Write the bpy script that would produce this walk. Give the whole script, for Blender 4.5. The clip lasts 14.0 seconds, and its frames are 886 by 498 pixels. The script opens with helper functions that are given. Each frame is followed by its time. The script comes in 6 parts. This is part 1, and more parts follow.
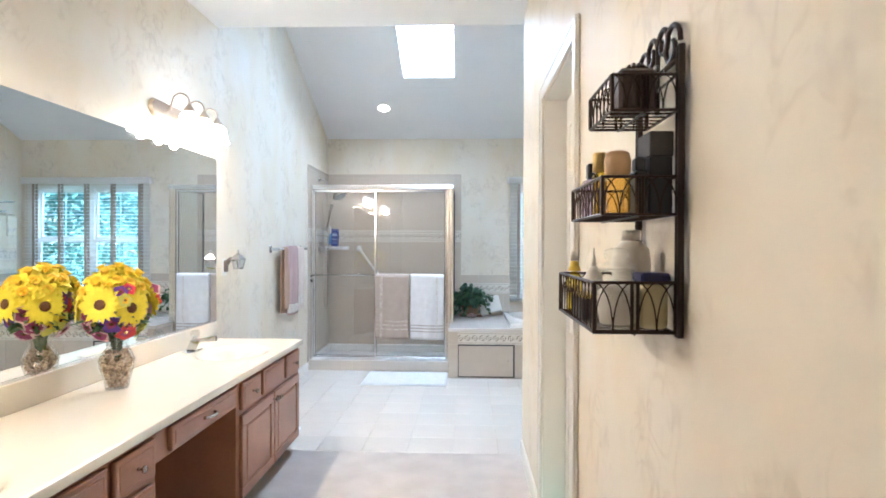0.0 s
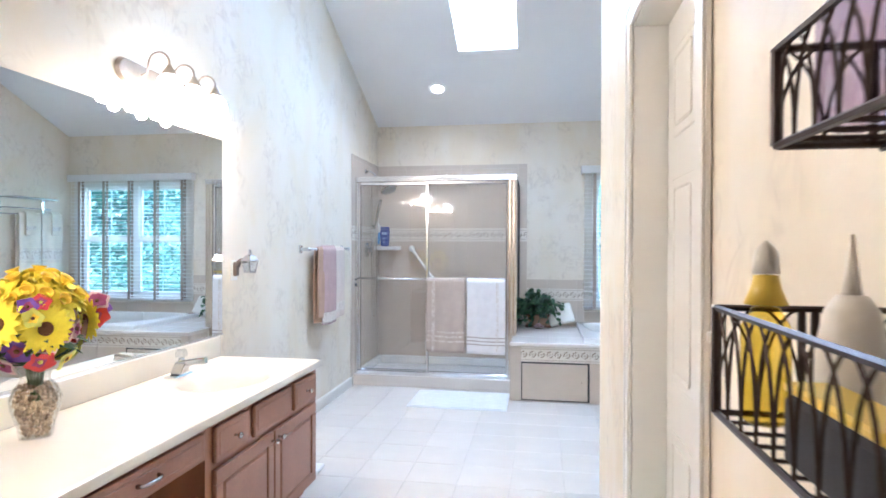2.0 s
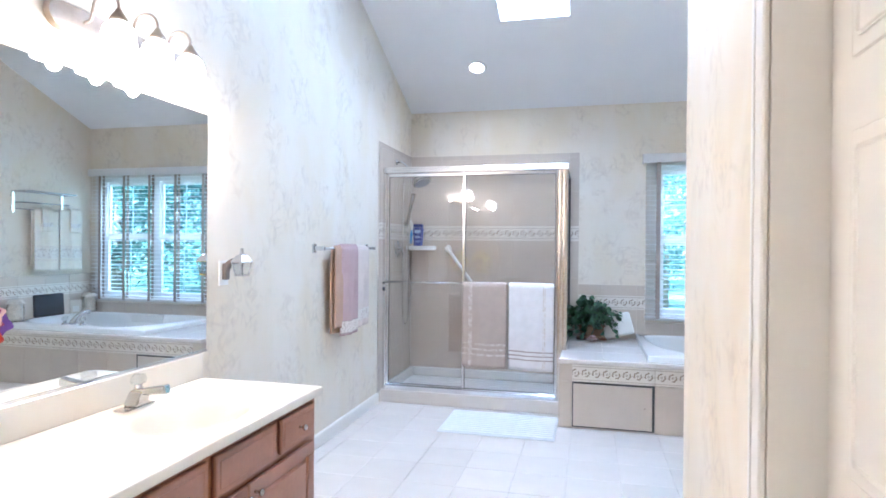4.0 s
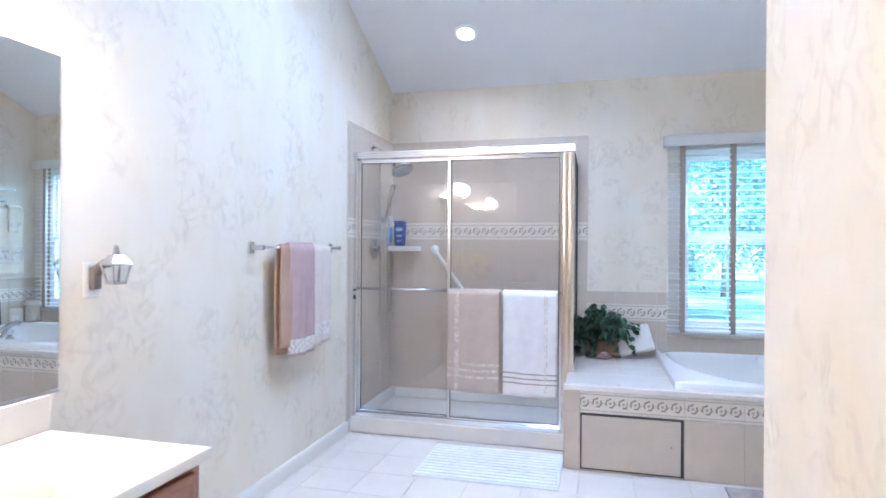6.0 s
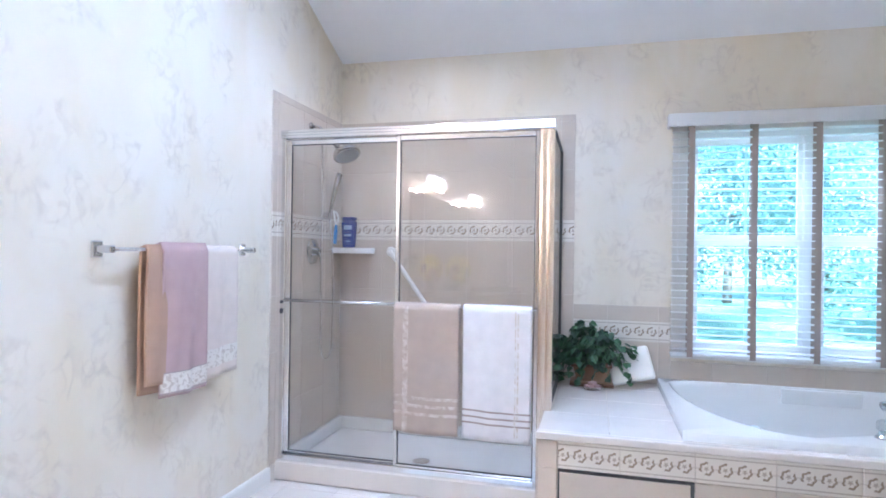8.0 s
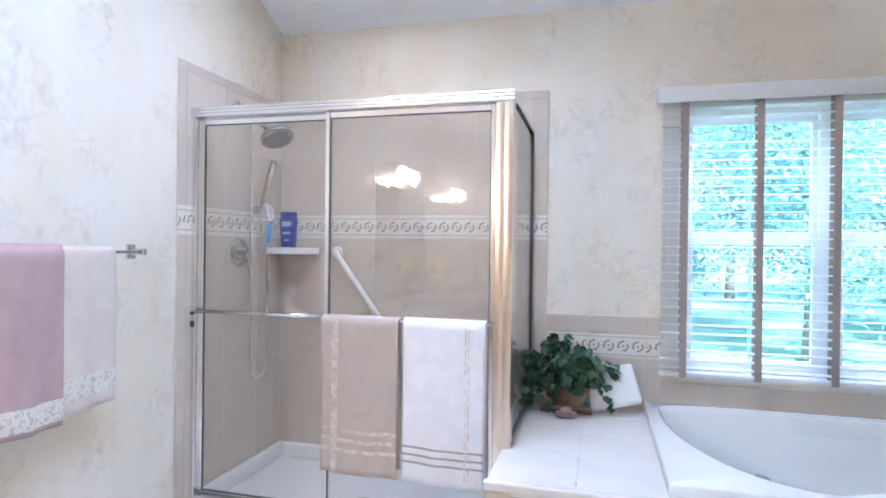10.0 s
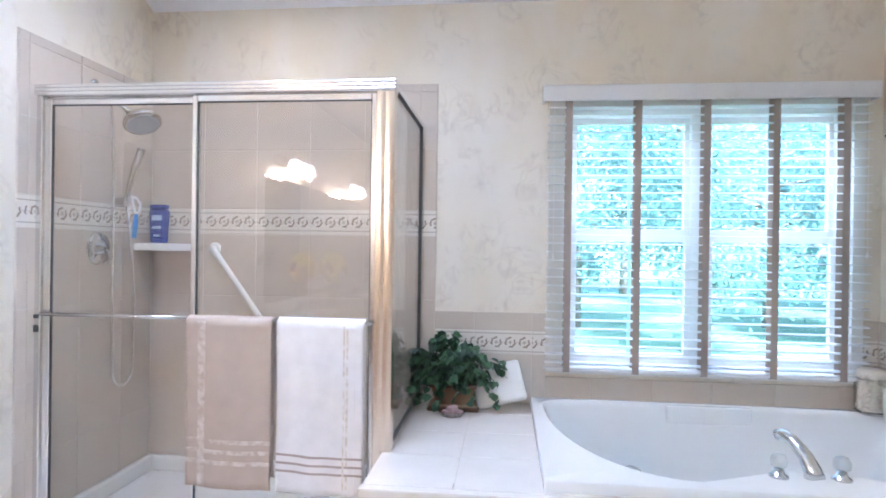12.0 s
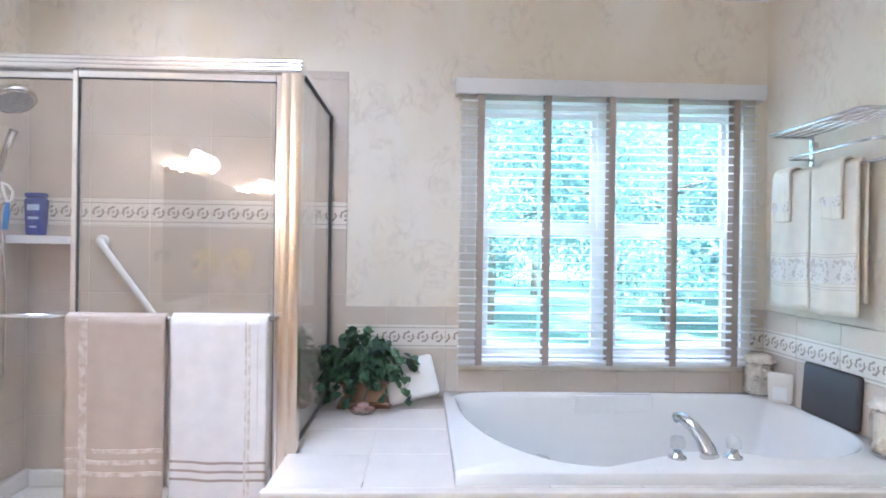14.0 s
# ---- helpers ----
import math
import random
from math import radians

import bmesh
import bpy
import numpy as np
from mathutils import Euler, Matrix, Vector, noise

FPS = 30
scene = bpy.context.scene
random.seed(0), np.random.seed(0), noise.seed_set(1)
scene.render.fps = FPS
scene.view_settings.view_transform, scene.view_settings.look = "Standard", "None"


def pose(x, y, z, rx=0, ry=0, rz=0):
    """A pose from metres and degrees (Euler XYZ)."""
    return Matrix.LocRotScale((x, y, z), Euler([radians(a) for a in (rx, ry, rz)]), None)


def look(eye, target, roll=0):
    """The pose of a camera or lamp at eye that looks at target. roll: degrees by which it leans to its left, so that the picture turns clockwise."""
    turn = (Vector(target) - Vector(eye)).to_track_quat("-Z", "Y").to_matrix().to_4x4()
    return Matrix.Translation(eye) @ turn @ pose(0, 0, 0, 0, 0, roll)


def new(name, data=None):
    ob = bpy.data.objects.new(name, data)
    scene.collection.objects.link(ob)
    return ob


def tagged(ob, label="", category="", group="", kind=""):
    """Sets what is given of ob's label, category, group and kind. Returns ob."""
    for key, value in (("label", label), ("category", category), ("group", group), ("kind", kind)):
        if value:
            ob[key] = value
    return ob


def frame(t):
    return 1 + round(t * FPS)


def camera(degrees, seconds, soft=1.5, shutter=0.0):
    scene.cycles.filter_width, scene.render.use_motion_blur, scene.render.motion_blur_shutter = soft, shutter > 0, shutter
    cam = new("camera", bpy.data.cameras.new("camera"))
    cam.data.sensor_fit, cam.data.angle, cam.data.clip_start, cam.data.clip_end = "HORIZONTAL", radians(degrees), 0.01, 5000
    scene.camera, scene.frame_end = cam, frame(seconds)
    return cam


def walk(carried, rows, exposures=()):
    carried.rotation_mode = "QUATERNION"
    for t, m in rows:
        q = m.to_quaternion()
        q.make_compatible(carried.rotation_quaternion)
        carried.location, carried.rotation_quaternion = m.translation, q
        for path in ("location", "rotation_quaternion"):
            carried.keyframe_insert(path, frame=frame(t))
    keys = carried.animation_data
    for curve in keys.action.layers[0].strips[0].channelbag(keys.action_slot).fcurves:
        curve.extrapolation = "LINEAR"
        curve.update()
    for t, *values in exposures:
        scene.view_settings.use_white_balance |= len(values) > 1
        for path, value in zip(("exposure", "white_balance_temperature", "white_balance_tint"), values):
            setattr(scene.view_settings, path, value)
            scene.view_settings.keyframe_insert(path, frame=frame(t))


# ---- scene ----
cam = camera(74.0, 14.0, soft=1.7, shutter=0.4)
PATH = [
    (0, (0.221, -0.433, 1.405), (0.143, 1.565, 1.392), 0.2),
    (0.5, (0.26, -0.203, 1.397), (0.145, 1.794, 1.386), 0.2),
    (1, (0.284, 0.02, 1.398), (0.106, 2.012, 1.387), 0.2),
    (1.5, (0.289, 0.249, 1.393), (0.031, 2.232, 1.382), 0.2),
    (2, (0.3, 0.455, 1.391), (-0.025, 2.428, 1.381), 0.2),
    (2.5, (0.305, 0.646, 1.379), (-0.072, 2.61, 1.374), 0.2),
    (3, (0.301, 0.83, 1.379), (-0.123, 2.784, 1.374), 0.1),
    (3.2, (0.294, 0.896, 1.386), (-0.148, 2.847, 1.377), 0.3),
    (5.3, (0.193, 1.7, 1.367), (-0.305, 3.637, 1.365), 0.4),
    (5.5, (0.195, 1.799, 1.363), (-0.303, 3.736, 1.364), 0.4),
    (6, (0.227, 2.038, 1.358), (-0.277, 3.974, 1.36), 0.4),
    (6.5, (0.247, 2.301, 1.362), (-0.261, 4.235, 1.365), 0.5),
    (7, (0.255, 2.534, 1.376), (-0.252, 4.469, 1.377), 0.5),
    (7.5, (0.29, 2.759, 1.372), (-0.22, 4.693, 1.373), 0.6),
    (7.7, (0.292, 2.838, 1.373), (-0.209, 4.774, 1.378), 0.8),
    (10, (0.438, 3.6, 1.398), (-0.071, 5.534, 1.392), 0.7),
    (10.5, (0.478, 3.667, 1.407), (0.01, 5.612, 1.4), 0.7),
    (11, (0.515, 3.699, 1.402), (0.116, 5.658, 1.396), 0.7),
    (11.5, (0.534, 3.714, 1.385), (0.231, 5.691, 1.383), 0.7),
    (12, (0.543, 3.72, 1.382), (0.334, 5.709, 1.378), 0.8),
    (12.5, (0.55, 3.728, 1.364), (0.419, 5.724, 1.368), 0.8),
    (13, (0.558, 3.74, 1.365), (0.491, 5.738, 1.368), 0.8),
    (13.5, (0.563, 3.76, 1.359), (0.564, 5.76, 1.36), 0.7),
    (14, (0.563, 3.782, 1.348), (0.638, 5.781, 1.346), 0.8),
]
walk(cam, [(t, look(eye, target, roll)) for t, eye, target, roll in PATH], exposures=[(0.0, 3.30, 5270, 12), (1.5, 3.35, 5170, 15), (3.0, 3.36, 5050, 16), (5.5, 3.34, 4980, 19), (7.5, 3.39, 5060, 21), (11.0, 3.40, 5320, 22), (14.0, 3.42, 5510, 23)])

# ---------------------------------------------------------------- world and light
SKY_WATTS, LAMP_WATTS, CAN_WATTS, WINDOW_FILL_WATTS = 5.0, 1.36, 2.2, 36.0
LAMPS_FAR, LAMPS_NEAR, LAMP_Z = (2.93, 3.125, 3.32), (0.80, 0.995, 1.19), 2.175
world = bpy.data.worlds.new("world")
scene.world = world
world.use_nodes = True
wn = world.node_tree.nodes
sky = wn.new("ShaderNodeTexSky")
sky.sky_type, sky.sun_disc = "NISHITA", False
sky.sun_elevation, sky.sun_rotation = radians(42), radians(170)
wn["Background"].inputs[1].default_value = 0.15
world.node_tree.links.new(sky.outputs[0], wn["Background"].inputs[0])
sun = new("sun", bpy.data.lights.new("sun", "SUN"))
sun.data.energy, sun.data.angle, sun.data.color = 5.0, radians(0.6), (1.0, 0.96, 0.9)
sun.matrix_world = look((1.2, -6.6, 9.0), (0, 0, 3.0))


def lamp(kind, name, place, watts, colour, size=0.05):
    ob = new(name, bpy.data.lights.new(name, kind))
    ob.data.energy, ob.data.color = watts, colour
    if kind == "POINT":
        ob.data.shadow_soft_size = size
    ob.matrix_world = place
    return ob


# ---------------------------------------------------------------- materials
def material(name, colour, rough=0.5, metal=0.0, vary=0.06, scale=8.0, fine=120.0, bump=0.05, spec=0.5, coat=0.0, random_tone=0.0):
    """A principled surface with blotches and grain at two scales and a fine relief."""
    m = bpy.data.materials.new(name)
    m.use_nodes = True
    nt = m.node_tree
    n, l = nt.nodes, nt.links
    b = n["Principled BSDF"]
    b.inputs["Roughness"].default_value, b.inputs["Metallic"].default_value = rough, metal
    b.inputs["Specular IOR Level"].default_value, b.inputs["Coat Weight"].default_value = spec, coat
    co = n.new("ShaderNodeTexCoord")
    big, small = n.new("ShaderNodeTexNoise"), n.new("ShaderNodeTexNoise")
    big.inputs["Scale"].default_value, small.inputs["Scale"].default_value = scale, fine
    big.inputs["Detail"].default_value, small.inputs["Detail"].default_value = 5, 3
    for t in (big, small):
        l.new(co.outputs["Object"], t.inputs["Vector"])
    add = n.new("ShaderNodeMath")
    add.operation = "MULTIPLY_ADD"
    add.inputs[1].default_value = 0.35
    l.new(small.outputs[0], add.inputs[0])
    l.new(big.outputs[0], add.inputs[2])
    ramp = n.new("ShaderNodeMapRange")
    ramp.inputs[1].default_value, ramp.inputs[2].default_value = 0.35, 1.0
    ramp.inputs[3].default_value, ramp.inputs[4].default_value = 1 - vary, 1 + vary
    l.new(add.outputs[0], ramp.inputs[0])
    value = ramp.outputs[0]
    if random_tone:
        info = n.new("ShaderNodeObjectInfo")
        tone = n.new("ShaderNodeMapRange")
        tone.inputs[3].default_value, tone.inputs[4].default_value = 1 - random_tone, 1 + random_tone
        l.new(info.outputs["Random"], tone.inputs[0])
        times = n.new("ShaderNodeMath")
        times.operation = "MULTIPLY"
        l.new(value, times.inputs[0])
        l.new(tone.outputs[0], times.inputs[1])
        value = times.outputs[0]
    mix = n.new("ShaderNodeVectorMath")
    mix.operation = "SCALE"
    mix.inputs[0].default_value = colour
    l.new(value, mix.inputs["Scale"])
    l.new(mix.outputs[0], b.inputs["Base Color"])
    if bump:
        bp = n.new("ShaderNodeBump")
        bp.inputs["Strength"].default_value, bp.inputs["Distance"].default_value = bump, 0.002
        l.new(small.outputs[0], bp.inputs["Height"])
        l.new(bp.outputs[0], b.inputs["Normal"])
    return m


def glow(name, colour, strength):
    m = bpy.data.materials.new(name)
    m.use_nodes = True
    b = m.node_tree.nodes["Principled BSDF"]
    b.inputs["Base Color"].default_value = (*colour, 1)
    b.inputs["Emission Color"].default_value = (*colour, 1)
    b.inputs["Emission Strength"].default_value = strength
    return m


def pane_glass(name, tint, gloss=0.05):
    """Thin flat glass: mostly clear, with a mirror-like share that grows at a slant."""
    m = bpy.data.materials.new(name)
    m.use_nodes = True
    n, l = m.node_tree.nodes, m.node_tree.links
    n.remove(n["Principled BSDF"])
    clear, gl, mix, fr = n.new("ShaderNodeBsdfTransparent"), n.new("ShaderNodeBsdfGlossy"), n.new("ShaderNodeMixShader"), n.new("ShaderNodeLayerWeight")
    clear.inputs[0].default_value = (*tint, 1)
    gl.inputs["Roughness"].default_value = 0.0
    fr.inputs[0].default_value = 0.5
    power, more = n.new("ShaderNodeMath"), n.new("ShaderNodeMath")
    power.operation, more.operation = "POWER", "MULTIPLY_ADD"
    power.inputs[1].default_value, more.inputs[1].default_value, more.inputs[2].default_value = 5.0, 0.9, 0.035 + gloss
    l.new(fr.outputs["Facing"], power.inputs[0])
    l.new(power.outputs[0], more.inputs[0])
    l.new(more.outputs[0], mix.inputs[0])
    l.new(clear.outputs[0], mix.inputs[1])
    l.new(gl.outputs[0], mix.inputs[2])
    l.new(mix.outputs[0], n["Material Output"].inputs[0])
    return m


def clear_glass(name, tint=(1, 1, 1), ior=1.45):
    m = bpy.data.materials.new(name)
    m.use_nodes = True
    b = m.node_tree.nodes["Principled BSDF"]
    b.inputs["Base Color"].default_value = (*tint, 1)
    b.inputs["Transmission Weight"].default_value, b.inputs["Roughness"].default_value = 1.0, 0.02
    b.inputs["IOR"].default_value = ior
    return m


def wallpaper():
    """Cream paper with brushed mottling and faint grey-tan scrolls."""
    m = bpy.data.materials.new("wallpaper")
    m.use_nodes = True
    n, l = m.node_tree.nodes, m.node_tree.links
    b = n["Principled BSDF"]
    b.inputs["Roughness"].default_value, b.inputs["Specular IOR Level"].default_value = 0.55, 0.35
    co = n.new("ShaderNodeTexCoord")

    def tex(scale, detail, distort, stretch=(1, 1, 1)):
        mp = n.new("ShaderNodeMapping")
        mp.inputs["Scale"].default_value = stretch
        l.new(co.outputs["Object"], mp.inputs[0])
        t = n.new("ShaderNodeTexNoise")
        t.inputs["Scale"].default_value, t.inputs["Detail"].default_value, t.inputs["Distortion"].default_value = scale, detail, distort
        l.new(mp.outputs[0], t.inputs["Vector"])
        return t.outputs[0]

    def band(src, a, c, lo, hi):
        r = n.new("ShaderNodeMapRange")
        r.interpolation_type = "SMOOTHSTEP"
        for i, v in ((1, a), (2, c), (3, lo), (4, hi)):
            r.inputs[i].default_value = v
        l.new(src, r.inputs[0])
        return r.outputs[0]

    def mixed(fac, a, c):
        x = n.new("ShaderNodeMix")
        x.data_type = "RGBA"
        l.new(fac, x.inputs[0])
        for i, v in ((6, a), (7, c)):
            if isinstance(v, tuple):
                x.inputs[i].default_value = (*v, 1)
            else:
                l.new(v, x.inputs[i])
        return x.outputs[2]

    def both(a, c):
        x = n.new("ShaderNodeMath")
        x.operation = "MULTIPLY"
        l.new(a, x.inputs[0])
        l.new(c, x.inputs[1])
        return x.outputs[0]

    brushed = tex(2.6, 6, 0.6, (1, 1, 0.55))
    base = mixed(band(brushed, 0.34, 0.76, 0, 1), (0.80, 0.745, 0.645), (0.76, 0.675, 0.52))
    # curled strokes: thin bands of a swirling noise, kept to separate clumps
    swirl = tex(4.5, 0.8, 2.2)
    clump = band(tex(3.4, 2, 0.2), 0.47, 0.60, 0, 1)
    stroke = both(band(swirl, 0.46, 0.53, 0, 1), band(swirl, 0.54, 0.61, 1, 0))
    leaf = both(band(tex(11.0, 2, 1.6, (1, 1, 0.8)), 0.50, 0.64, 0, 1), clump)
    grain = band(tex(20, 4, 0.4, (1, 1, 0.6)), 0.30, 0.62, 0.3, 1)
    marks = both(both(stroke, clump), grain)
    col = mixed(both(marks, band(brushed, 0.2, 0.9, 0.26, 0.46)), base, (0.59, 0.52, 0.43))
    soft = both(both(leaf, grain), band(brushed, 0.2, 0.9, 0.24, 0.44))
    col = mixed(soft, col, (0.56, 0.49, 0.40))
    l.new(col, b.inputs["Base Color"])
    bp = n.new("ShaderNodeBump")
    bp.inputs["Strength"].default_value, bp.inputs["Distance"].default_value = 0.12, 0.002
    l.new(tex(160, 3, 0), bp.inputs["Height"])
    l.new(bp.outputs[0], b.inputs["Normal"])
    return m


WALLPAPER = wallpaper()
CEILING = material("ceiling_paint", (0.86, 0.86, 0.86), 0.8, vary=0.02, scale=3, bump=0.15, fine=220)
TRIM = material("white_trim_paint", (0.80, 0.78, 0.73), 0.35, vary=0.02, scale=4)
TILE = material("beige_wall_tile", (0.62, 0.54, 0.45), 0.22, vary=0.07, scale=5, bump=0.02, random_tone=0.03)
DECKTILE = material("pale_deck_tile", (0.76, 0.71, 0.655), 0.16, vary=0.06, scale=6, bump=0.02, random_tone=0.02)
GROUT = material("grout", (0.66, 0.60, 0.52), 0.9, vary=0.06, scale=30)
FLOORTILE = material("cream_floor_tile", (0.74, 0.69, 0.63), 0.25, vary=0.05, scale=5, bump=0.03, random_tone=0.03)
FLOORGROUT = material("floor_grout", (0.64, 0.59, 0.54), 0.9, vary=0.06, scale=30)
CARPET = material("beige_carpet", (0.60, 0.55, 0.51), 0.95, vary=0.12, scale=6, fine=500, bump=0.8, spec=0.1)
WOOD = material("reddish_oak_stain", (0.34, 0.155, 0.085), 0.38, vary=0.22, scale=4, fine=60, bump=0.05, coat=0.15)
COUNTER = material("cultured_marble", (0.79, 0.735, 0.63), 0.12, vary=0.02, scale=4, bump=0)
CHROME = material("chrome", (0.66, 0.67, 0.68), 0.08, 1.0, vary=0.02, bump=0)
SATIN = material("polished_aluminium", (0.80, 0.80, 0.80), 0.20, 1.0, vary=0.01, scale=4, bump=0)
# rubber seals, and the painted shade in the access panel gap
SEAL_AND_SHADE = material("dark_rubber_seal", (0.06, 0.06, 0.06), 0.6)
ACRYLIC = material("white_acrylic", (0.82, 0.82, 0.80), 0.10, vary=0.015, scale=2, bump=0, coat=0.3)
MIRROR = material("mirror_silver", (0.90, 0.91, 0.90), 0.0, 1.0, vary=0, bump=0)
VINYL = material("white_vinyl", (0.82, 0.82, 0.80), 0.35, vary=0.02)
SLAT = material("white_blind_slat", (0.93, 0.92, 0.90), 0.4, vary=0.03)
nS, lS = SLAT.node_tree.nodes, SLAT.node_tree.links
thin, blend = nS.new("ShaderNodeBsdfTranslucent"), nS.new("ShaderNodeMixShader")
thin.inputs[0].default_value, blend.inputs[0].default_value = (0.86, 0.86, 0.84, 1), 0.4
lS.new(nS["Principled BSDF"].outputs[0], blend.inputs[1])
lS.new(thin.outputs[0], blend.inputs[2])
lS.new(blend.outputs[0], nS["Material Output"].inputs[0])
TAPE = material("taupe_blind_tape", (0.40, 0.33, 0.28), 0.9, vary=0.1, fine=300, bump=0.3)
DOORGLASS = pane_glass("shower_glass", (0.95, 0.945, 0.93), 0.04)
WINGLASS = pane_glass("window_glass", (0.84, 0.97, 1.0), 0.0)


# ---------------------------------------------------------------- building blocks
def part(name, bm, mat, parent=None, label="", smooth=False):
    me = bpy.data.meshes.new(name)
    bm.normal_update()
    bm.to_mesh(me)
    bm.free()
    if smooth:
        for p in me.polygons:
            p.use_smooth = True
    if mat:
        me.materials.append(mat)
    ob = new(name, me)
    if parent:
        ob.parent = parent
    if label:
        ob["label"] = label
    return ob


def again(ob, m, parent):
    """The same piece once more at m, under parent."""
    o = new(ob.name.split(".")[0], ob.data)
    o.parent = parent
    o.matrix_basis = m
    return o


def box(bm, x0, x1, y0, y1, z0, z1, bevel=0.0, seg=1):
    r = bmesh.ops.create_cube(bm, size=1)
    bmesh.ops.transform(bm, verts=r["verts"], matrix=Matrix.Translation(((x0 + x1) / 2, (y0 + y1) / 2, (z0 + z1) / 2)) @ Matrix.Diagonal((x1 - x0, y1 - y0, z1 - z0, 1)))
    if bevel:
        edges = list({e for v in r["verts"] for e in v.link_edges})
        bmesh.ops.bevel(bm, geom=edges, offset=bevel, segments=seg, profile=0.5, affect="EDGES")
    return bm


def boxes(*specs, bevel=0.0):
    bm = bmesh.new()
    for s in specs:
        box(bm, *s, bevel=bevel)
    return bm


def lathe(bm, profile, seg=24, m=Matrix()):
    """Turns (radius, height) pairs round z."""
    rings = []
    for r, z in profile:
        rings.append([bm.verts.new(m @ Vector((r * math.cos(2 * math.pi * i / seg), r * math.sin(2 * math.pi * i / seg), z))) for i in range(seg)])
    for a, c in zip(rings, rings[1:]):
        for i in range(seg):
            bm.faces.new((a[i], a[(i + 1) % seg], c[(i + 1) % seg], c[i]))
    for ring, flip in ((rings[0], True), (rings[-1], False)):
        bm.faces.new(ring[::-1] if flip else ring)
    return bm


def tube(bm, pts, r, seg=8):
    """A round rod along pts; r may be a number or one for each point."""
    pts = [Vector(p) for p in pts]
    rings, side = [], None
    for i, p in enumerate(pts):
        d = (pts[min(i + 1, len(pts) - 1)] - pts[max(i - 1, 0)]).normalized()
        if side is None:
            side = d.orthogonal().normalized()
        side = (side - d * side.dot(d)).normalized()
        up = d.cross(side)
        rr = r[i] if isinstance(r, (list, tuple)) else r
        rings.append([bm.verts.new(p + rr * (math.cos(2 * math.pi * k / seg) * side + math.sin(2 * math.pi * k / seg) * up)) for k in range(seg)])
    for a, c in zip(rings, rings[1:]):
        for k in range(seg):
            bm.faces.new((a[k], a[(k + 1) % seg], c[(k + 1) % seg], c[k]))
    bm.faces.new(rings[0][::-1])
    bm.faces.new(rings[-1])
    return bm


def thing(name, label, category, group="", at=(0, 0, 0), turn=0):
    e = new(name)
    e.empty_display_size = 0.05
    e.matrix_world = pose(*at, 0, 0, turn)
    return tagged(e, label, category, group)


def setting(name, bm, mat, label, category):
    return tagged(part(name, bm, mat), label, category, "", "structure")


# ---------------------------------------------------------------- structure
XW, XR, XE, YB, YS = -1.54, 0.605, 2.49, 7.0, -3.2     # left wall, hall wall, right wall, back wall, wall behind
YC, ZH, ZB, SLOPE = 3.54, 2.94, 2.75, 0.431             # end of the hall wall, hall ceiling, eaves height, pitch of the vault
YH = 3.68                                               # where the flat ceiling stops
ZT = ZB + SLOPE * (YB - YH)
DOOR = (1.645, 2.48, 2.12)                               # door opening in the hall wall: near, far, head
WIN = (0.86, 2.34, 0.74, 2.16)                          # window opening in the back wall

setting("wall_west", boxes((XW - 0.12, XW, YS, YB + 0.15, 0, ZT + 0.3)), WALLPAPER, "cream mottled wallpaper on a tall bathroom wall", "wall")
w = WIN
setting("wall_north", boxes((XW, w[0], YB, YB + 0.15, 0, 3.0), (w[1], XE + 0.12, YB, YB + 0.15, 0, 3.0), (w[0], w[1], YB, YB + 0.15, 0, w[2]), (w[0], w[1], YB, YB + 0.15, w[3], 3.0)), WALLPAPER, "cream wallpapered outside wall with a wide window opening", "wall")
setting("wall_east", boxes((XE, XE + 0.12, YC, YB, 0, ZT + 0.3)), WALLPAPER, "cream wallpapered wall at the end of the bathtub", "wall")
setting("wall_hall", boxes((XR, XR + 0.12, YS, DOOR[0], 0, ZH + 0.3), (XR, XR + 0.12, DOOR[1], YC, 0, ZH + 0.3), (XR, XR + 0.12, DOOR[0], DOOR[1], DOOR[2], ZH + 0.3)), WALLPAPER, "cream wallpapered wall with a closet door opening", "wall")
setting("wall_return", boxes((XR + 0.12, XE + 0.12, YC - 0.12, YC, 0, ZT + 0.3)), WALLPAPER, "cream wallpapered wall facing the bathtub", "wall")
setting("wall_header", boxes((XW, XR + 0.12, YH - 0.12, YH, ZH + 0.12, ZT + 0.3)), CEILING, "painted wall above the edge of the flat ceiling", "wall")
setting("wall_south", boxes((XW, XR, YS - 0.12, YS, 0, ZH + 0.3)), WALLPAPER, "cream wallpapered wall behind the vanity passage", "wall")
setting("ceiling_flat", boxes((XW, XR + 0.0, YS, YH, ZH, ZH + 0.12)), CEILING, "flat white painted ceiling over the vanity passage", "ceiling")
setting("floor_carpet", boxes((XW, XR, YS, 3.53, -0.1, 0.0)), CARPET, "beige cut pile carpet", "floor")

# vaulted ceiling with the skylight well
SK = (-0.46, 0.09, 4.85, 5.92)
bm = bmesh.new()


def roof_z(y):
    return ZB + SLOPE * (YB - y)


def slope_piece(x0, x1, y0, y1, t=0.25):
    vs = [bm.verts.new((x, y, roof_z(y) + h)) for h in (0, t) for x, y in ((x0, y0), (x1, y0), (x1, y1), (x0, y1))]
    for f in ((0, 3, 2, 1), (4, 5, 6, 7), (0, 1, 5, 4), (1, 2, 6, 5), (2, 3, 7, 6), (3, 0, 4, 7)):
        bm.faces.new([vs[i] for i in f])


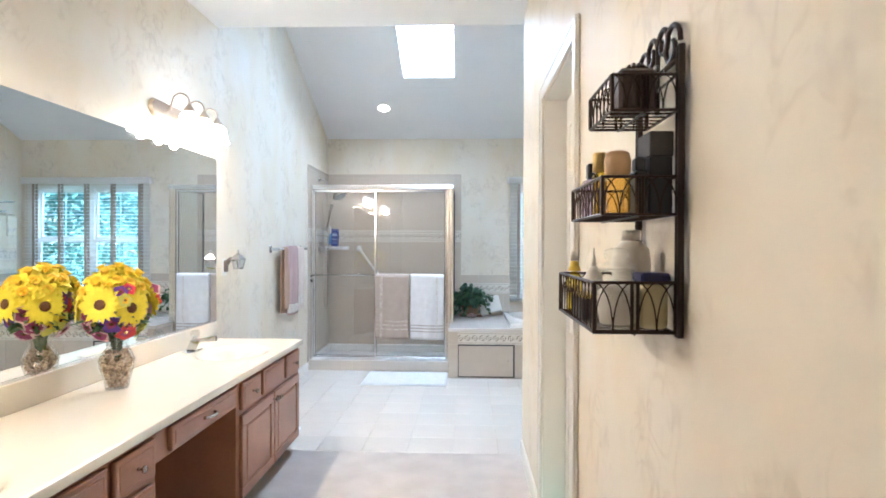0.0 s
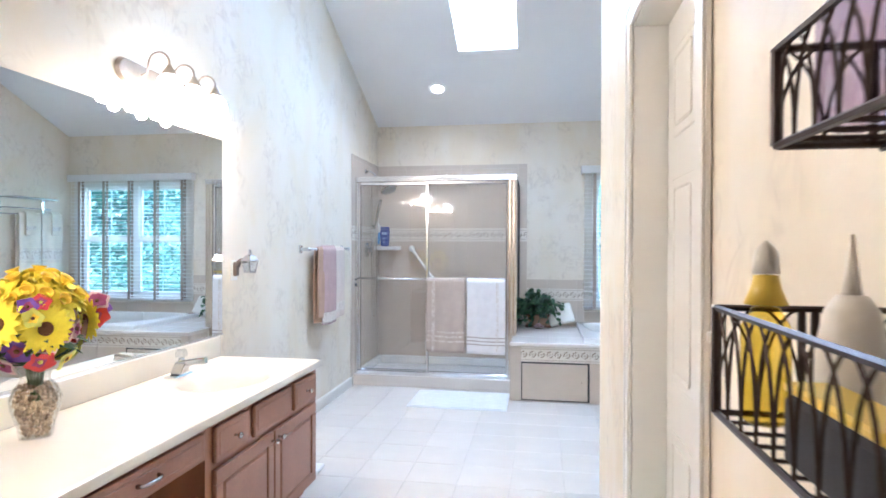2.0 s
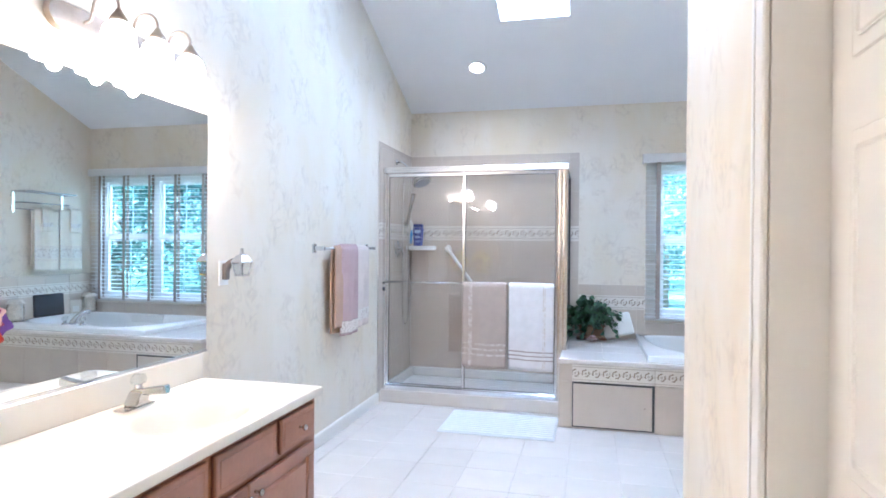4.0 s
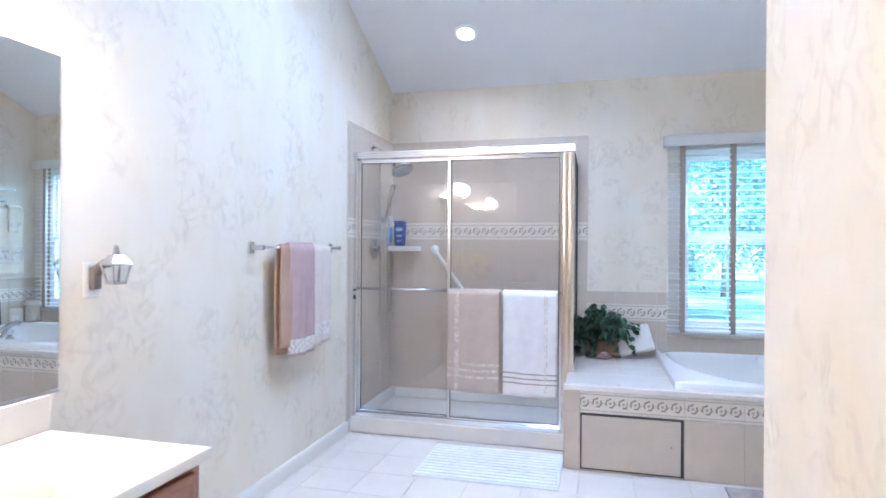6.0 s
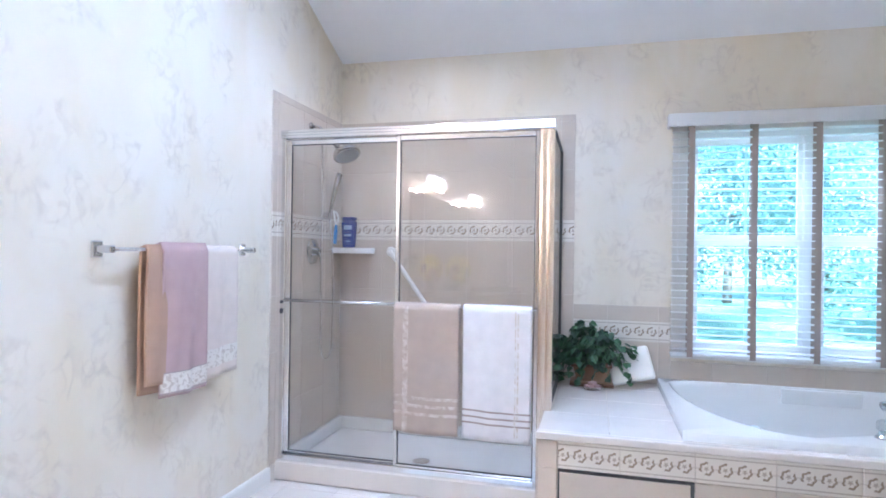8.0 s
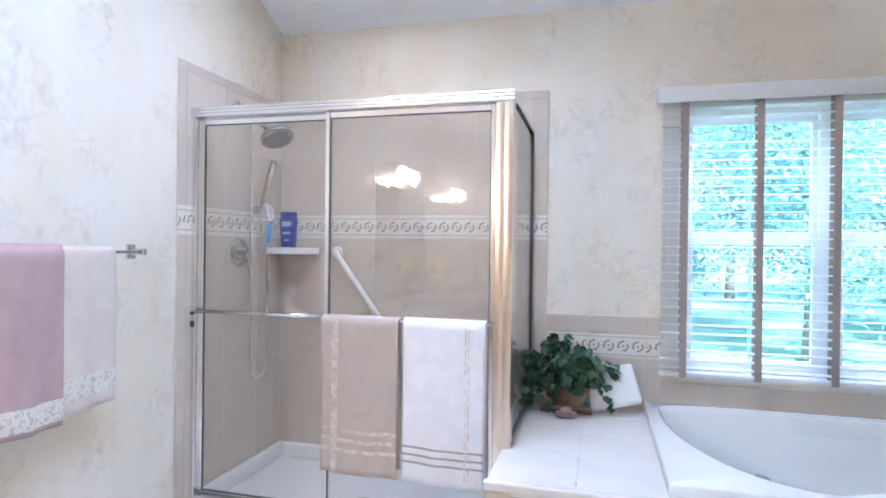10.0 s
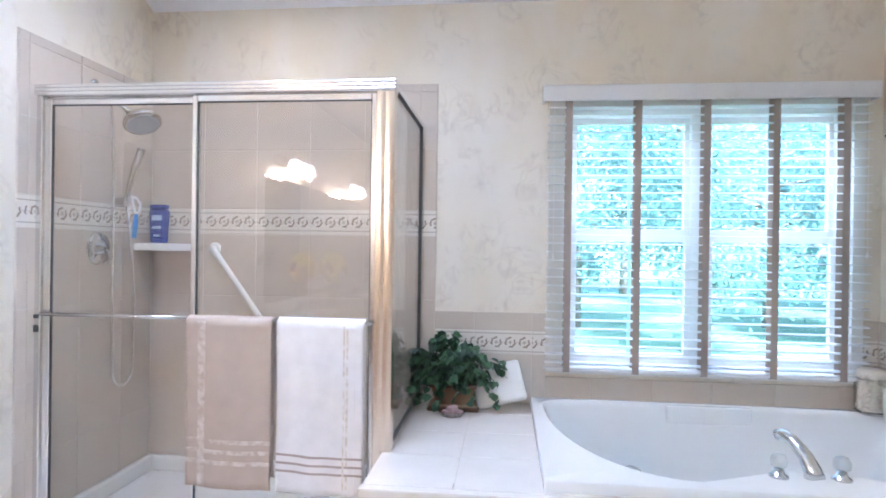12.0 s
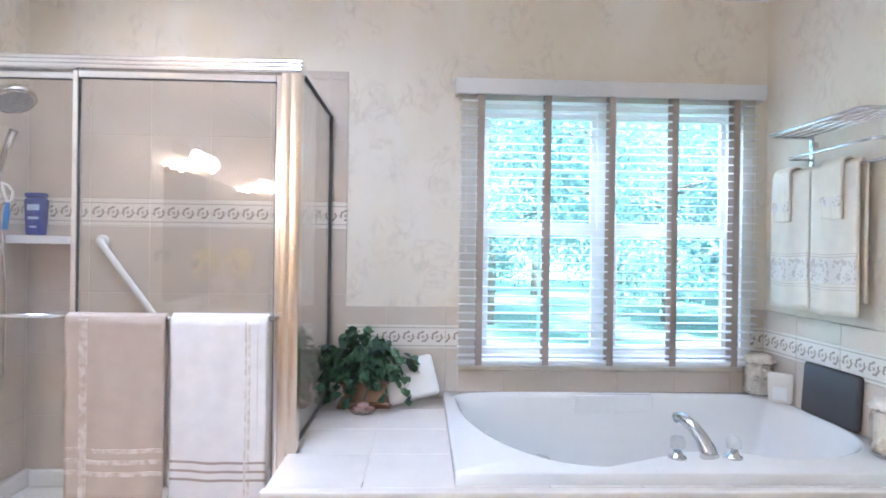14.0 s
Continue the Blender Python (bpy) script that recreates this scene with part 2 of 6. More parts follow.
for q in ((XW, SK[0], YC, YB), (SK[1], XE, YC, YB), (SK[0], SK[1], YC, SK[2]), (SK[0], SK[1], SK[3], YB)):
    slope_piece(*q)
setting("ceiling_vault", bm, CEILING, "sloping white painted ceiling with a skylight well", "ceiling")

# floor of tiles
setting("floor_tiled", boxes((XW, XE, 3.53, YB, -0.1, -0.004)), FLOORGROUT, "cream square ceramic floor tiles with pale joints", "floor")

# skylight: milky pane over the well with the sky's glow put in, daylight lamp below
t_sky = thing("skylight", "white framed skylight with a glowing milky pane", "skylight")
yc = (SK[2] + SK[3]) / 2
ang = -math.degrees(math.atan(SLOPE))
bm = bmesh.new()
for q in ((SK[0] - 0.03, SK[0], SK[2] - 0.03, SK[3] + 0.03), (SK[1], SK[1] + 0.03, SK[2] - 0.03, SK[3] + 0.03), (SK[0], SK[1], SK[2] - 0.03, SK[2]), (SK[0], SK[1], SK[3], SK[3] + 0.03)):
    vs = [bm.verts.new((x, y, roof_z(y) + h)) for h in (0.252, 0.33) for x, y in ((q[0], q[2]), (q[1], q[2]), (q[1], q[3]), (q[0], q[3]))]
    for f in ((0, 3, 2, 1), (4, 5, 6, 7), (0, 1, 5, 4), (1, 2, 6, 5), (2, 3, 7, 6), (3, 0, 4, 7)):
        bm.faces.new([vs[i] for i in f])
part("curb_frame", bm, VINYL, t_sky)
bm = bmesh.new()
box(bm, -0.36, 0.36, -0.66, 0.66, 0, 0.02, bevel=0.006)
bmesh.ops.transform(bm, verts=bm.verts, matrix=pose((SK[0] + SK[1]) / 2, yc, roof_z(yc) + 0.345, ang, 0, 0))
part("pane", bm, glow("milky_skylight_acrylic", (0.95, 0.98, 1.0), 1.5), t_sky, "milky acrylic pane glowing in place of the sky")

# ---------------------------------------------------------------- lamps of the place and stand-ins for the sky
WARM = (1.0, 0.75, 0.48)
DAY = (0.60, 0.81, 1.0)
# area lamp under the opaque pane stands in for daylight through it
day = lamp("AREA", "skylight_daylight", pose((SK[0] + SK[1]) / 2, yc, roof_z(yc) + 0.30, ang, 0, 0), SKY_WATTS, DAY)
day.data.shape, day.data.size, day.data.size_y = "RECTANGLE", 0.52, 1.04
# unseen area lamp added beyond the eaves, extra sky light on the blind and window
out = lamp("AREA", "window_daylight", look((1.6, 8.25, 3.35), (1.6, 7.0, 1.4)), WINDOW_FILL_WATTS, (0.80, 0.92, 1.0))
out.data.shape, out.data.size, out.data.size_y = "RECTANGLE", 2.4, 1.2
OPAL = glow("lit_opal_glass", (1.0, 0.90, 0.74), 1.6)
BRONZE = material("brushed_nickel_bronze", (0.42, 0.35, 0.28), 0.32, 0.9, vary=0.12, scale=20)


def vanity_light(ys, zc):
    ob = thing("vanity_light", "brushed metal wall light with three lit bell shades", "wall lamp", "vanity lights", (XW, sum(ys) / 3, zc))
    y0, y1 = ys[0] - sum(ys) / 3 - 0.17, ys[2] - sum(ys) / 3 + 0.17
    bm = bmesh.new()
    prof = [(math.cos(a), math.sin(a)) for a in [math.pi * i / 12 for i in range(-6, 7)]]
    out = [(y1 - 0.055 + 0.055 * c, 0.055 * s) for c, s in prof] + [(y0 + 0.055 - 0.055 * c, -0.055 * s) for c, s in prof]
    lo, hi = [bm.verts.new((0.002, y, z)) for y, z in out], [bm.verts.new((0.022, y * 0.985, z * 0.8)) for y, z in out]
    k = len(out)
    for i in range(k):
        bm.faces.new((lo[i], lo[(i + 1) % k], hi[(i + 1) % k], hi[i]))
    bm.faces.new(hi)
    bm.faces.new(lo[::-1])
    bmesh.ops.recalc_face_normals(bm, faces=bm.faces)
    part("backplate", bm, BRONZE, ob)
    for y in ys:
        y -= sum(ys) / 3
        arm = [(0.02, y - 0.02, 0.0), (0.05, y - 0.02, 0.01)] + [(0.105 - 0.045 * math.cos(a), y - 0.02 + 0.02 * a / math.pi, 0.06 + 0.045 * math.sin(a)) for a in [math.pi * i / 10 for i in range(11)]] + [(0.15, y, 0.03)]
        part("gooseneck_arm", tube(bmesh.new(), arm, 0.0055), BRONZE, ob, smooth=True)
        m = pose(0.15, y, 0)
        part("cap", lathe(bmesh.new(), [(0.004, 0.05), (0.010, 0.046), (0.014, 0.036), (0.03, 0.014), (0.034, 0.0)], 20, m), BRONZE, ob, smooth=True)
        part("shade", lathe(bmesh.new(), [(0.032, -0.002), (0.05, -0.02), (0.058, -0.05), (0.06, -0.08), (0.075, -0.11), (0.072, -0.112), (0.055, -0.082), (0.05, -0.05), (0.03, -0.01)], 24, m), OPAL, ob, "glowing opal glass bell shade", smooth=True)
        lamp("POINT", "bulb", pose(XW + 0.15, y + sum(ys) / 3, zc - 0.13), LAMP_WATTS, WARM, 0.024)
    return ob


vanity_light(LAMPS_FAR, LAMP_Z)
vanity_light(LAMPS_NEAR, LAMP_Z)

t = thing("recessed_light", "lit white recessed ceiling downlight", "ceiling light")
yc, xc = 6.41, -0.745
m = pose(xc, yc, roof_z(yc), ang)
part("trim_ring", lathe(bmesh.new(), [(0.062, 0.01), (0.062, -0.004), (0.068, -0.010), (0.088, -0.006), (0.092, 0.001), (0.08, 0.002)], 32, m), VINYL, t, smooth=True)
part("lens", lathe(bmesh.new(), [(0.001, 0.004), (0.06, 0.003), (0.06, -0.002), (0.04, -0.006), (0.001, -0.008)], 32, m), glow("lit_downlight", (1.0, 0.95, 0.86), 3.0), t, "glowing round lens")
spot = lamp("SPOT", "downlight", pose(xc, yc - 0.012, roof_z(yc) - 0.03), CAN_WATTS, (1.0, 0.88, 0.72))
spot.data.spot_size, spot.data.spot_blend, spot.data.shadow_soft_size = radians(150), 1.0, 0.06

# ---------------------------------------------------------------- trim, baseboards, door
def baseboard(name, along, a, b, at, side):
    """A skirting board with an eased top; along 'x' or 'y', from a to b, on the wall at `at`, standing out to `side`."""
    bm = bmesh.new()
    prof = [(0.0, 0.0), (0.014, 0.0), (0.014, 0.075), (0.011, 0.088), (0.005, 0.095), (0.0, 0.095)]
    ends = []
    for v in (a, b):
        ends.append([bm.verts.new((v, at + side * d, z) if along == "x" else (at + side * d, v, z)) for d, z in prof])
    for i in range(len(prof)):
        j = (i + 1) % len(prof)
        bm.faces.new((ends[0][i], ends[0][j], ends[1][j], ends[1][i]))
    bm.faces.new(ends[0][::-1])
    bm.faces.new(ends[1])
    bmesh.ops.recalc_face_normals(bm, faces=bm.faces)
    return setting(name, bm, TRIM, "white painted wooden baseboard", "baseboard")


baseboard("baseboard_west", "y", 3.60, 6.04, XW, 1)
baseboard("baseboard_hall", "y", DOOR[1] + 0.075, YC, XR, -1)
baseboard("baseboard_hall_near", "y", YS, DOOR[0] - 0.075, XR, -1)
baseboard("baseboard_return", "x", XR, XE, YC, 1)
baseboard("baseboard_east", "y", YC + 0.02, 5.73, XE, -1)

door = tagged(part("door_1", boxes((XR + 0.108, XR + 0.143, DOOR[0] + 0.004, DOOR[1] - 0.004, 0.01, DOOR[2] - 0.004)), TRIM), "closed white painted six panel closet door", "door", "", "structure")
yw = DOOR[1] - DOOR[0]
for r0, r1 in ((0.22, 0.82), (0.97, 1.60), (1.73, 2.00)):
    for k in (0, 1):
        y0 = DOOR[0] + 0.11 + k * (yw - 0.1) / 2
        y1 = y0 + (yw - 0.32) / 2
        bm = bmesh.new()
        box(bm, XR + 0.1045, XR + 0.109, y0, y1, r0, r1, bevel=0.004)
        box(bm, XR + 0.1015, XR + 0.109, y0 + 0.03, y1 - 0.03, r0 + 0.03, r1 - 0.03, bevel=0.01)
        part("raised_panel", bm, TRIM, door)
part("door_knob", lathe(bmesh.new(), [(0.022, 0), (0.022, 0.005), (0.009, 0.010), (0.009, 0.02), (0.018, 0.027), (0.02, 0.036), (0.012, 0.044), (0.001, 0.045)], 20, pose(XR + 0.109, DOOR[0] + 0.07, 0.96, 0, -90, 0)), SATIN, door, "small satin metal knob", smooth=True)
casing = bmesh.new()
for y0, y1, z0, z1 in ((DOOR[0] - 0.072, DOOR[0] - 0.002, 0, DOOR[2] + 0.072), (DOOR[1] + 0.002, DOOR[1] + 0.072, 0, DOOR[2] + 0.072), (DOOR[0] - 0.002, DOOR[1] + 0.002, DOOR[2] + 0.002, DOOR[2] + 0.072)):
    box(casing, XR - 0.016, XR - 0.0005, y0, y1, z0, z1, bevel=0.004)
    if z0 == 0:
        o0, o1 = (y0 - 0.0, y0 + 0.018) if y0 < DOOR[0] else (y1 - 0.018, y1)
        box(casing, XR - 0.0195, XR - 0.015, o0, o1, z0, z1, bevel=0.003)
    else:
        box(casing, XR - 0.0195, XR - 0.015, y0 - 0.052, y1 + 0.052, z1 - 0.018, z1, bevel=0.003)
for y0, y1, z0, z1 in ((DOOR[0] - 0.001, DOOR[0] + 0.003, 0, DOOR[2]), (DOOR[1] - 0.003, DOOR[1] + 0.001, 0, DOOR[2]), (DOOR[0], DOOR[1], DOOR[2] - 0.003, DOOR[2] + 0.001)):
    box(casing, XR - 0.001, XR + 0.145, y0, y1, z0, z1)
setting("trim_door_casing", casing, TRIM, "white moulded door casing and jamb", "trim")
# unseen board added to close the gaps round the closet door
setting("closet_back", boxes((XR + 0.146, XR + 0.17, DOOR[0] - 0.1, DOOR[1] + 0.1, 0, 2.2)), TRIM, "plain unseen closing board added behind the closet door", "wall")

t = thing("light_switch", "cream toggle light switch plate beside the door", "switch")
part("plate", box(bmesh.new(), XR - 0.006, XR - 0.0005, 1.490, 1.560, 1.175, 1.29, bevel=0.002), VINYL, t)
part("toggle", box(bmesh.new(), XR - 0.020, XR - 0.005, 1.520, 1.530, 1.225, 1.245, bevel=0.002), VINYL, t)
for z in (1.20, 1.265):
    part("screw", lathe(bmesh.new(), [(0.003, 0), (0.003, 0.001), (0.001, 0.0015)], 10, pose(XR - 0.006, 1.525, z, 0, -90, 0)), SATIN, t)

# ---------------------------------------------------------------- vanity
VF = -0.935   # front of the carcass
KNOB = [(0.006, 0), (0.006, 0.008), (0.0045, 0.012), (0.0045, 0.018), (0.012, 0.022), (0.0135, 0.028), (0.010, 0.033), (0.001, 0.035)]
NICKEL = material("dark_nickel", (0.50, 0.47, 0.44), 0.2, 1.0, vary=0.05)
# darker than the cabinet wood, for the toe kicks and knee-space back
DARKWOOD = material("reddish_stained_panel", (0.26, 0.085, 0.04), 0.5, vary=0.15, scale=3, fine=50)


def front_panel(name, y0, y1, z0, z1, raised, parent, knob=None, pull=False):
    """A drawer front or a raised panel door on the face frame, with its knob or pull."""
    bm = bmesh.new()
    if raised:
        f = 0.055
        for q in ((y0, y1, z0, z0 + f), (y0, y1, z1 - f, z1), (y0, y0 + f, z0 + f, z1 - f), (y1 - f, y1, z0 + f, z1 - f)):
            box(bm, VF + 0.001, VF + 0.020, *q, bevel=0.004)
        box(bm, VF + 0.001, VF + 0.010, y0 + f - 0.002, y1 - f + 0.002, z0 + f - 0.002, z1 - f + 0.002)
        box(bm, VF + 0.004, VF + 0.019, y0 + f + 0.012, y1 - f - 0.012, z0 + f + 0.012, z1 - f - 0.012, bevel=0.008)
    else:
        box(bm, VF + 0.001, VF + 0.021, y0, y1, z0, z1, bevel=0.007, seg=2)
        box(bm, VF + 0.019, VF + 0.0225, y0 + 0.022, y1 - 0.022, z0 + 0.022, z1 - 0.022, bevel=0.003)
    p = part(name, bm, WOOD, parent)
    if knob:
        part("knob", lathe(bmesh.new(), KNOB, 16, pose(VF + 0.0215, knob[0], knob[1], 0, 90, 0)), NICKEL, p, "dark nickel knob", smooth=True)
    if pull:
        yc, zc = (y0 + y1) / 2, (z0 + z1) / 2
        bm = tube(bmesh.new(), [(VF + 0.02, yc - 0.05, zc), (VF + 0.04, yc - 0.045, zc), (VF + 0.047, yc - 0.02, zc), (VF + 0.047, yc + 0.02, zc), (VF + 0.04, yc + 0.045, zc), (VF + 0.02, yc + 0.05, zc)], [0.008, 0.006, 0.0075, 0.0075, 0.006, 0.008])
        part("pull", bm, NICKEL, p, "curved nickel pull", smooth=True)
    return p


def carcass(y0, y1, parent):
    part("body", boxes((XW + 0.002, VF, y0, y1, 0.085, 0.60)), WOOD, parent)
    part("face_rail", boxes((VF - 0.02, VF, y0, y1, 0.60, 0.714)), WOOD, parent)
    for q in (y0, y1 - 0.018):
        part("side_panel", boxes((XW + 0.002, VF - 0.02, q, q + 0.018, 0.60, 0.714)), WOOD, parent)
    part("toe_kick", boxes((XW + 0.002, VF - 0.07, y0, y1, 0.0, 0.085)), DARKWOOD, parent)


LBL = "reddish oak vanity cabinet with raised panel doors and drawers"
c = thing("vanity_cabinet", LBL, "cabinet", "vanity cabinets")
carcass(2.48, 3.58, c)
front_panel("drawer", 2.525, 2.795, 0.555, 0.695, False, c, (2.66, 0.625))
front_panel("false_front", 2.835, 3.215, 0.555, 0.695, False, c)
front_panel("drawer", 3.255, 3.54, 0.555, 0.695, False, c, (3.40, 0.625))
front_panel("door", 2.525, 3.022, 0.10, 0.528, True, c, (2.995, 0.49))
front_panel("door", 3.034, 3.54, 0.10, 0.528, True, c, (3.065, 0.49))
c = thing("knee_drawer", "shallow reddish oak drawer over the open knee space", "drawer unit")
part("apron", boxes((VF - 0.10, VF, 1.712, 2.478, 0.585, 0.714)), WOOD, c)
front_panel("drawer", 1.80, 2.45, 0.60, 0.70, False, c, pull=True)
part("back_panel", boxes((XW + 0.003, XW + 0.02, 1.712, 2.478, 0.0, 0.714)), DARKWOOD, c, "darker reddish back panel")
c = thing("vanity_cabinet", LBL, "cabinet", "vanity cabinets")
carcass(-0.75, 1.71, c)
for z0, z1 in ((0.555, 0.695), (0.36, 0.53), (0.10, 0.335)):
    front_panel("drawer", 1.43, 1.68, z0, z1, False, c, (1.555, (z0 + z1) / 2))
front_panel("false_front", 0.80, 1.39, 0.555, 0.695, False, c)
front_panel("door", 0.80, 1.085, 0.10, 0.528, True, c, (1.06, 0.49))
front_panel("door", 1.10, 1.39, 0.10, 0.528, True, c, (1.125, 0.49))
front_panel("drawer", 0.50, 0.76, 0.555, 0.695, False, c, (0.63, 0.625))
front_panel("door", 0.0, 0.76, 0.10, 0.528, True, c, (0.72, 0.49))

# one-piece top with two sunk bowls
SINKS = ((-1.19, 3.07), (-1.19, 0.98))


def bowl_depth(x, y):
    d = 0
    for sx, sy in SINKS:
        r = math.hypot((x - sx) / 0.185, (y - sy) / 0.235)
        if r < 1.12:
            s = min(1, max(0, (1.12 - r) / 0.55))
            d = -0.14 * s * s * (3 - 2 * s) if r > 0.37 else -0.14
    return d


top = thing("countertop", "long cream cultured marble countertop with moulded basins", "countertop")
bm = bmesh.new()
xs = [XW + 0.022 + (0.635 - 0.022 - 0.008) * i / 40 for i in range(41)] + [-0.907, -0.905]
ys = [-0.78 + (3.60 + 0.78 - 0.008) * i / 270 for i in range(271)] + [3.598, 3.60]
grid = {}
for i, x in enumerate(xs):
    for j, y in enumerate(ys):
        drop = 0.0
        if i == len(xs) - 1 or j == len(ys) - 1:
            drop = -0.004
        elif i == len(xs) - 2 or j == len(ys) - 2:
            drop = -0.001
        grid[i, j] = bm.verts.new((x, y, 0.752 + drop + bowl_depth(x, y)))
for i in range(len(xs) - 1):
    for j in range(len(ys) - 1):
        bm.faces.new((grid[i, j], grid[i + 1, j], grid[i + 1, j + 1], grid[i, j + 1]))
I, J = len(xs) - 1, len(ys) - 1
for chain in ([(I, j) for j in range(J + 1)], [(i, J) for i in range(I, -1, -1)]):
    for a, b2 in zip(chain, chain[1:]):
        va, vb = grid[a], grid[b2]
        la, lb = bm.verts.new((va.co.x, va.co.y, 0.717)), bm.verts.new((vb.co.x, vb.co.y, 0.717))
        bm.faces.new((va, la, lb, vb))
bmesh.ops.remove_doubles(bm, verts=bm.verts, dist=0.0001)
bmesh.ops.recalc_face_normals(bm, faces=bm.faces)
part("slab", bm, COUNTER, top, smooth=True)
part("backsplash", box(bmesh.new(), XW + 0.0005, XW + 0.021, -0.78, 3.60, 0.752, 0.868, bevel=0.004, seg=2), COUNTER, top)
for sx, sy in SINKS:
    part("drain", lathe(bmesh.new(), [(0.023, 0.002), (0.02, 0.005), (0.006, 0.004), (0.001, 0.004)], 18, pose(sx, sy, 0.612)), CHROME, top)

t = thing("mirror", "wide frameless wall mirror above the vanity", "mirror")
part("glass", box(bmesh.new(), XW + 0.0005, XW + 0.0065, -0.78, 3.64, 0.874, 2.005, bevel=0.001), MIRROR, t)
part("bottom_channel", box(bmesh.new(), XW + 0.0005, XW + 0.011, -0.78, 3.64, 0.869, 0.879), SATIN, t)

CRYSTAL = pane_glass("clear_acrylic", (0.93, 0.94, 0.94), 0.07)


def basin_faucet(x, y):
    f = thing("basin_faucet", "chrome single hole basin faucet with clear knob", "faucet", "basin faucets", (x, y, 0.752))
    bm = bmesh.new()
    box(bm, -0.030, 0.030, -0.078, 0.078, 0, 0.012, bevel=0.0055, seg=2)
    part("base", bm, CHROME, f)
    bm = box(bmesh.new(), -0.028, 0.034, -0.036, 0.036, 0.012, 0.074, bevel=0.008, seg=2)
    for v in bm.verts:
        k = max(0.0, (v.co.z - 0.012) / 0.062)
        v.co.x += 0.022 * k
        v.co.y *= 1 - 0.38 * k
    part("body", bm, CHROME, f)
    bm = box(bmesh.new(), -0.012, 0.135, -0.022, 0.022, -0.011, 0.011, bevel=0.005, seg=2)
    for v in bm.verts:
        v.co.y *= 1.0 - 2.2 * max(0.0, v.co.x)
        v.co.z -= 0.014 if v.co.x > 0.115 and v.co.z < 0 else 0.0
    bmesh.ops.transform(bm, verts=bm.verts, matrix=pose(0.012, 0, 0.066, 0, -10, 0))
    part("spout", bm, CHROME, f)
    part("handle_stem", lathe(bmesh.new(), [(0.020, 0.060), (0.018, 0.080), (0.012, 0.090), (0.001, 0.091)], 14, pose(0.016, 0, 0)), CHROME, f, smooth=True)
    bm = bmesh.new()
    lathe(bm, [(0.012, 0.0905), (0.027, 0.098), (0.030, 0.115), (0.022, 0.130), (0.001, 0.133)], 8, pose(0.016, 0, 0))
    part("knob", bm, CRYSTAL, f, "faceted clear acrylic knob")


basin_faucet(-1.435, 3.07)
basin_faucet(-1.435, 0.98)

# ---------------------------------------------------------------- shower
SY, SX = 6.15, 0.07        # plane of the doors, plane of the end glass
s = thing("shower_enclosure", "framed chrome and glass sliding shower enclosure", "shower")
bm = bmesh.new()
section = [(SY + 0.04, 2.030), (SY + 0.04, 2.078), (SY - 0.040, 2.078)]
section += [(SY - 0.040 - 0.004 * abs(math.sin(math.pi * k / 8)) ** 0.6, 2.078 - 0.048 * k / 24) for k in range(1, 25)]
lo, hi = [bm.verts.new((XW + 0.012, y, z)) for y, z in section], [bm.verts.new((SX + 0.014, y, z)) for y, z in section]
for i in range(len(section)):
    j = (i + 1) % len(section)
    bm.faces.new((lo[i], lo[j], hi[j], hi[i]))
bm.faces.new(hi)
bm.faces.new(lo[::-1])
bmesh.ops.recalc_face_normals(bm, faces=bm.faces)
part("header_rail", bm, SATIN, s, "fluted polished header rail")
bm = bmesh.new()
box(bm, XW + 0.012, SX - 0.08, SY - 0.03, SY + 0.03, 0.112, 0.128, bevel=0.003)
box(bm, XW + 0.012, SX - 0.08, SY - 0.034, SY - 0.026, 0.112, 0.145, bevel=0.002)
part("bottom_track", bm, SATIN, s)
part("wall_jamb", boxes((XW + 0.012, XW + 0.04, SY - 0.03, SY + 0.03, 0.128, 2.030), bevel=0.003), SATIN, s)
bm = bmesh.new()
flute = [(SX - 0.062 + 0.074 * k / 30, SY - 0.034 - 0.0016 * abs(math.sin(math.pi * k / 15))) for k in range(31)] + [(SX + 0.012, SY + 0.03), (SX - 0.062, SY + 0.03)]
lo, hi = [bm.verts.new((x, y, 0.532)) for x, y in flute], [bm.verts.new((x, y, 2.030)) for x, y in flute]
for i in range(len(flute)):
    j = (i + 1) % len(flute)
    bm.faces.new((lo[i], lo[j], hi[j], hi[i]))
bm.faces.new(hi)
bm.faces.new(lo[::-1])
box(bm, SX - 0.062, SX - 0.032, SY - 0.034, SY + 0.03, 0.128, 0.532)
bmesh.ops.recalc_face_normals(bm, faces=bm.faces)
# the warm wall's reflection is put into the post's metal colour
part("corner_post", bm, material("warm_polished_aluminium", (0.78, 0.71, 0.62), 0.27, 1.0, vary=0.05, bump=0), s, "fluted polished corner post")


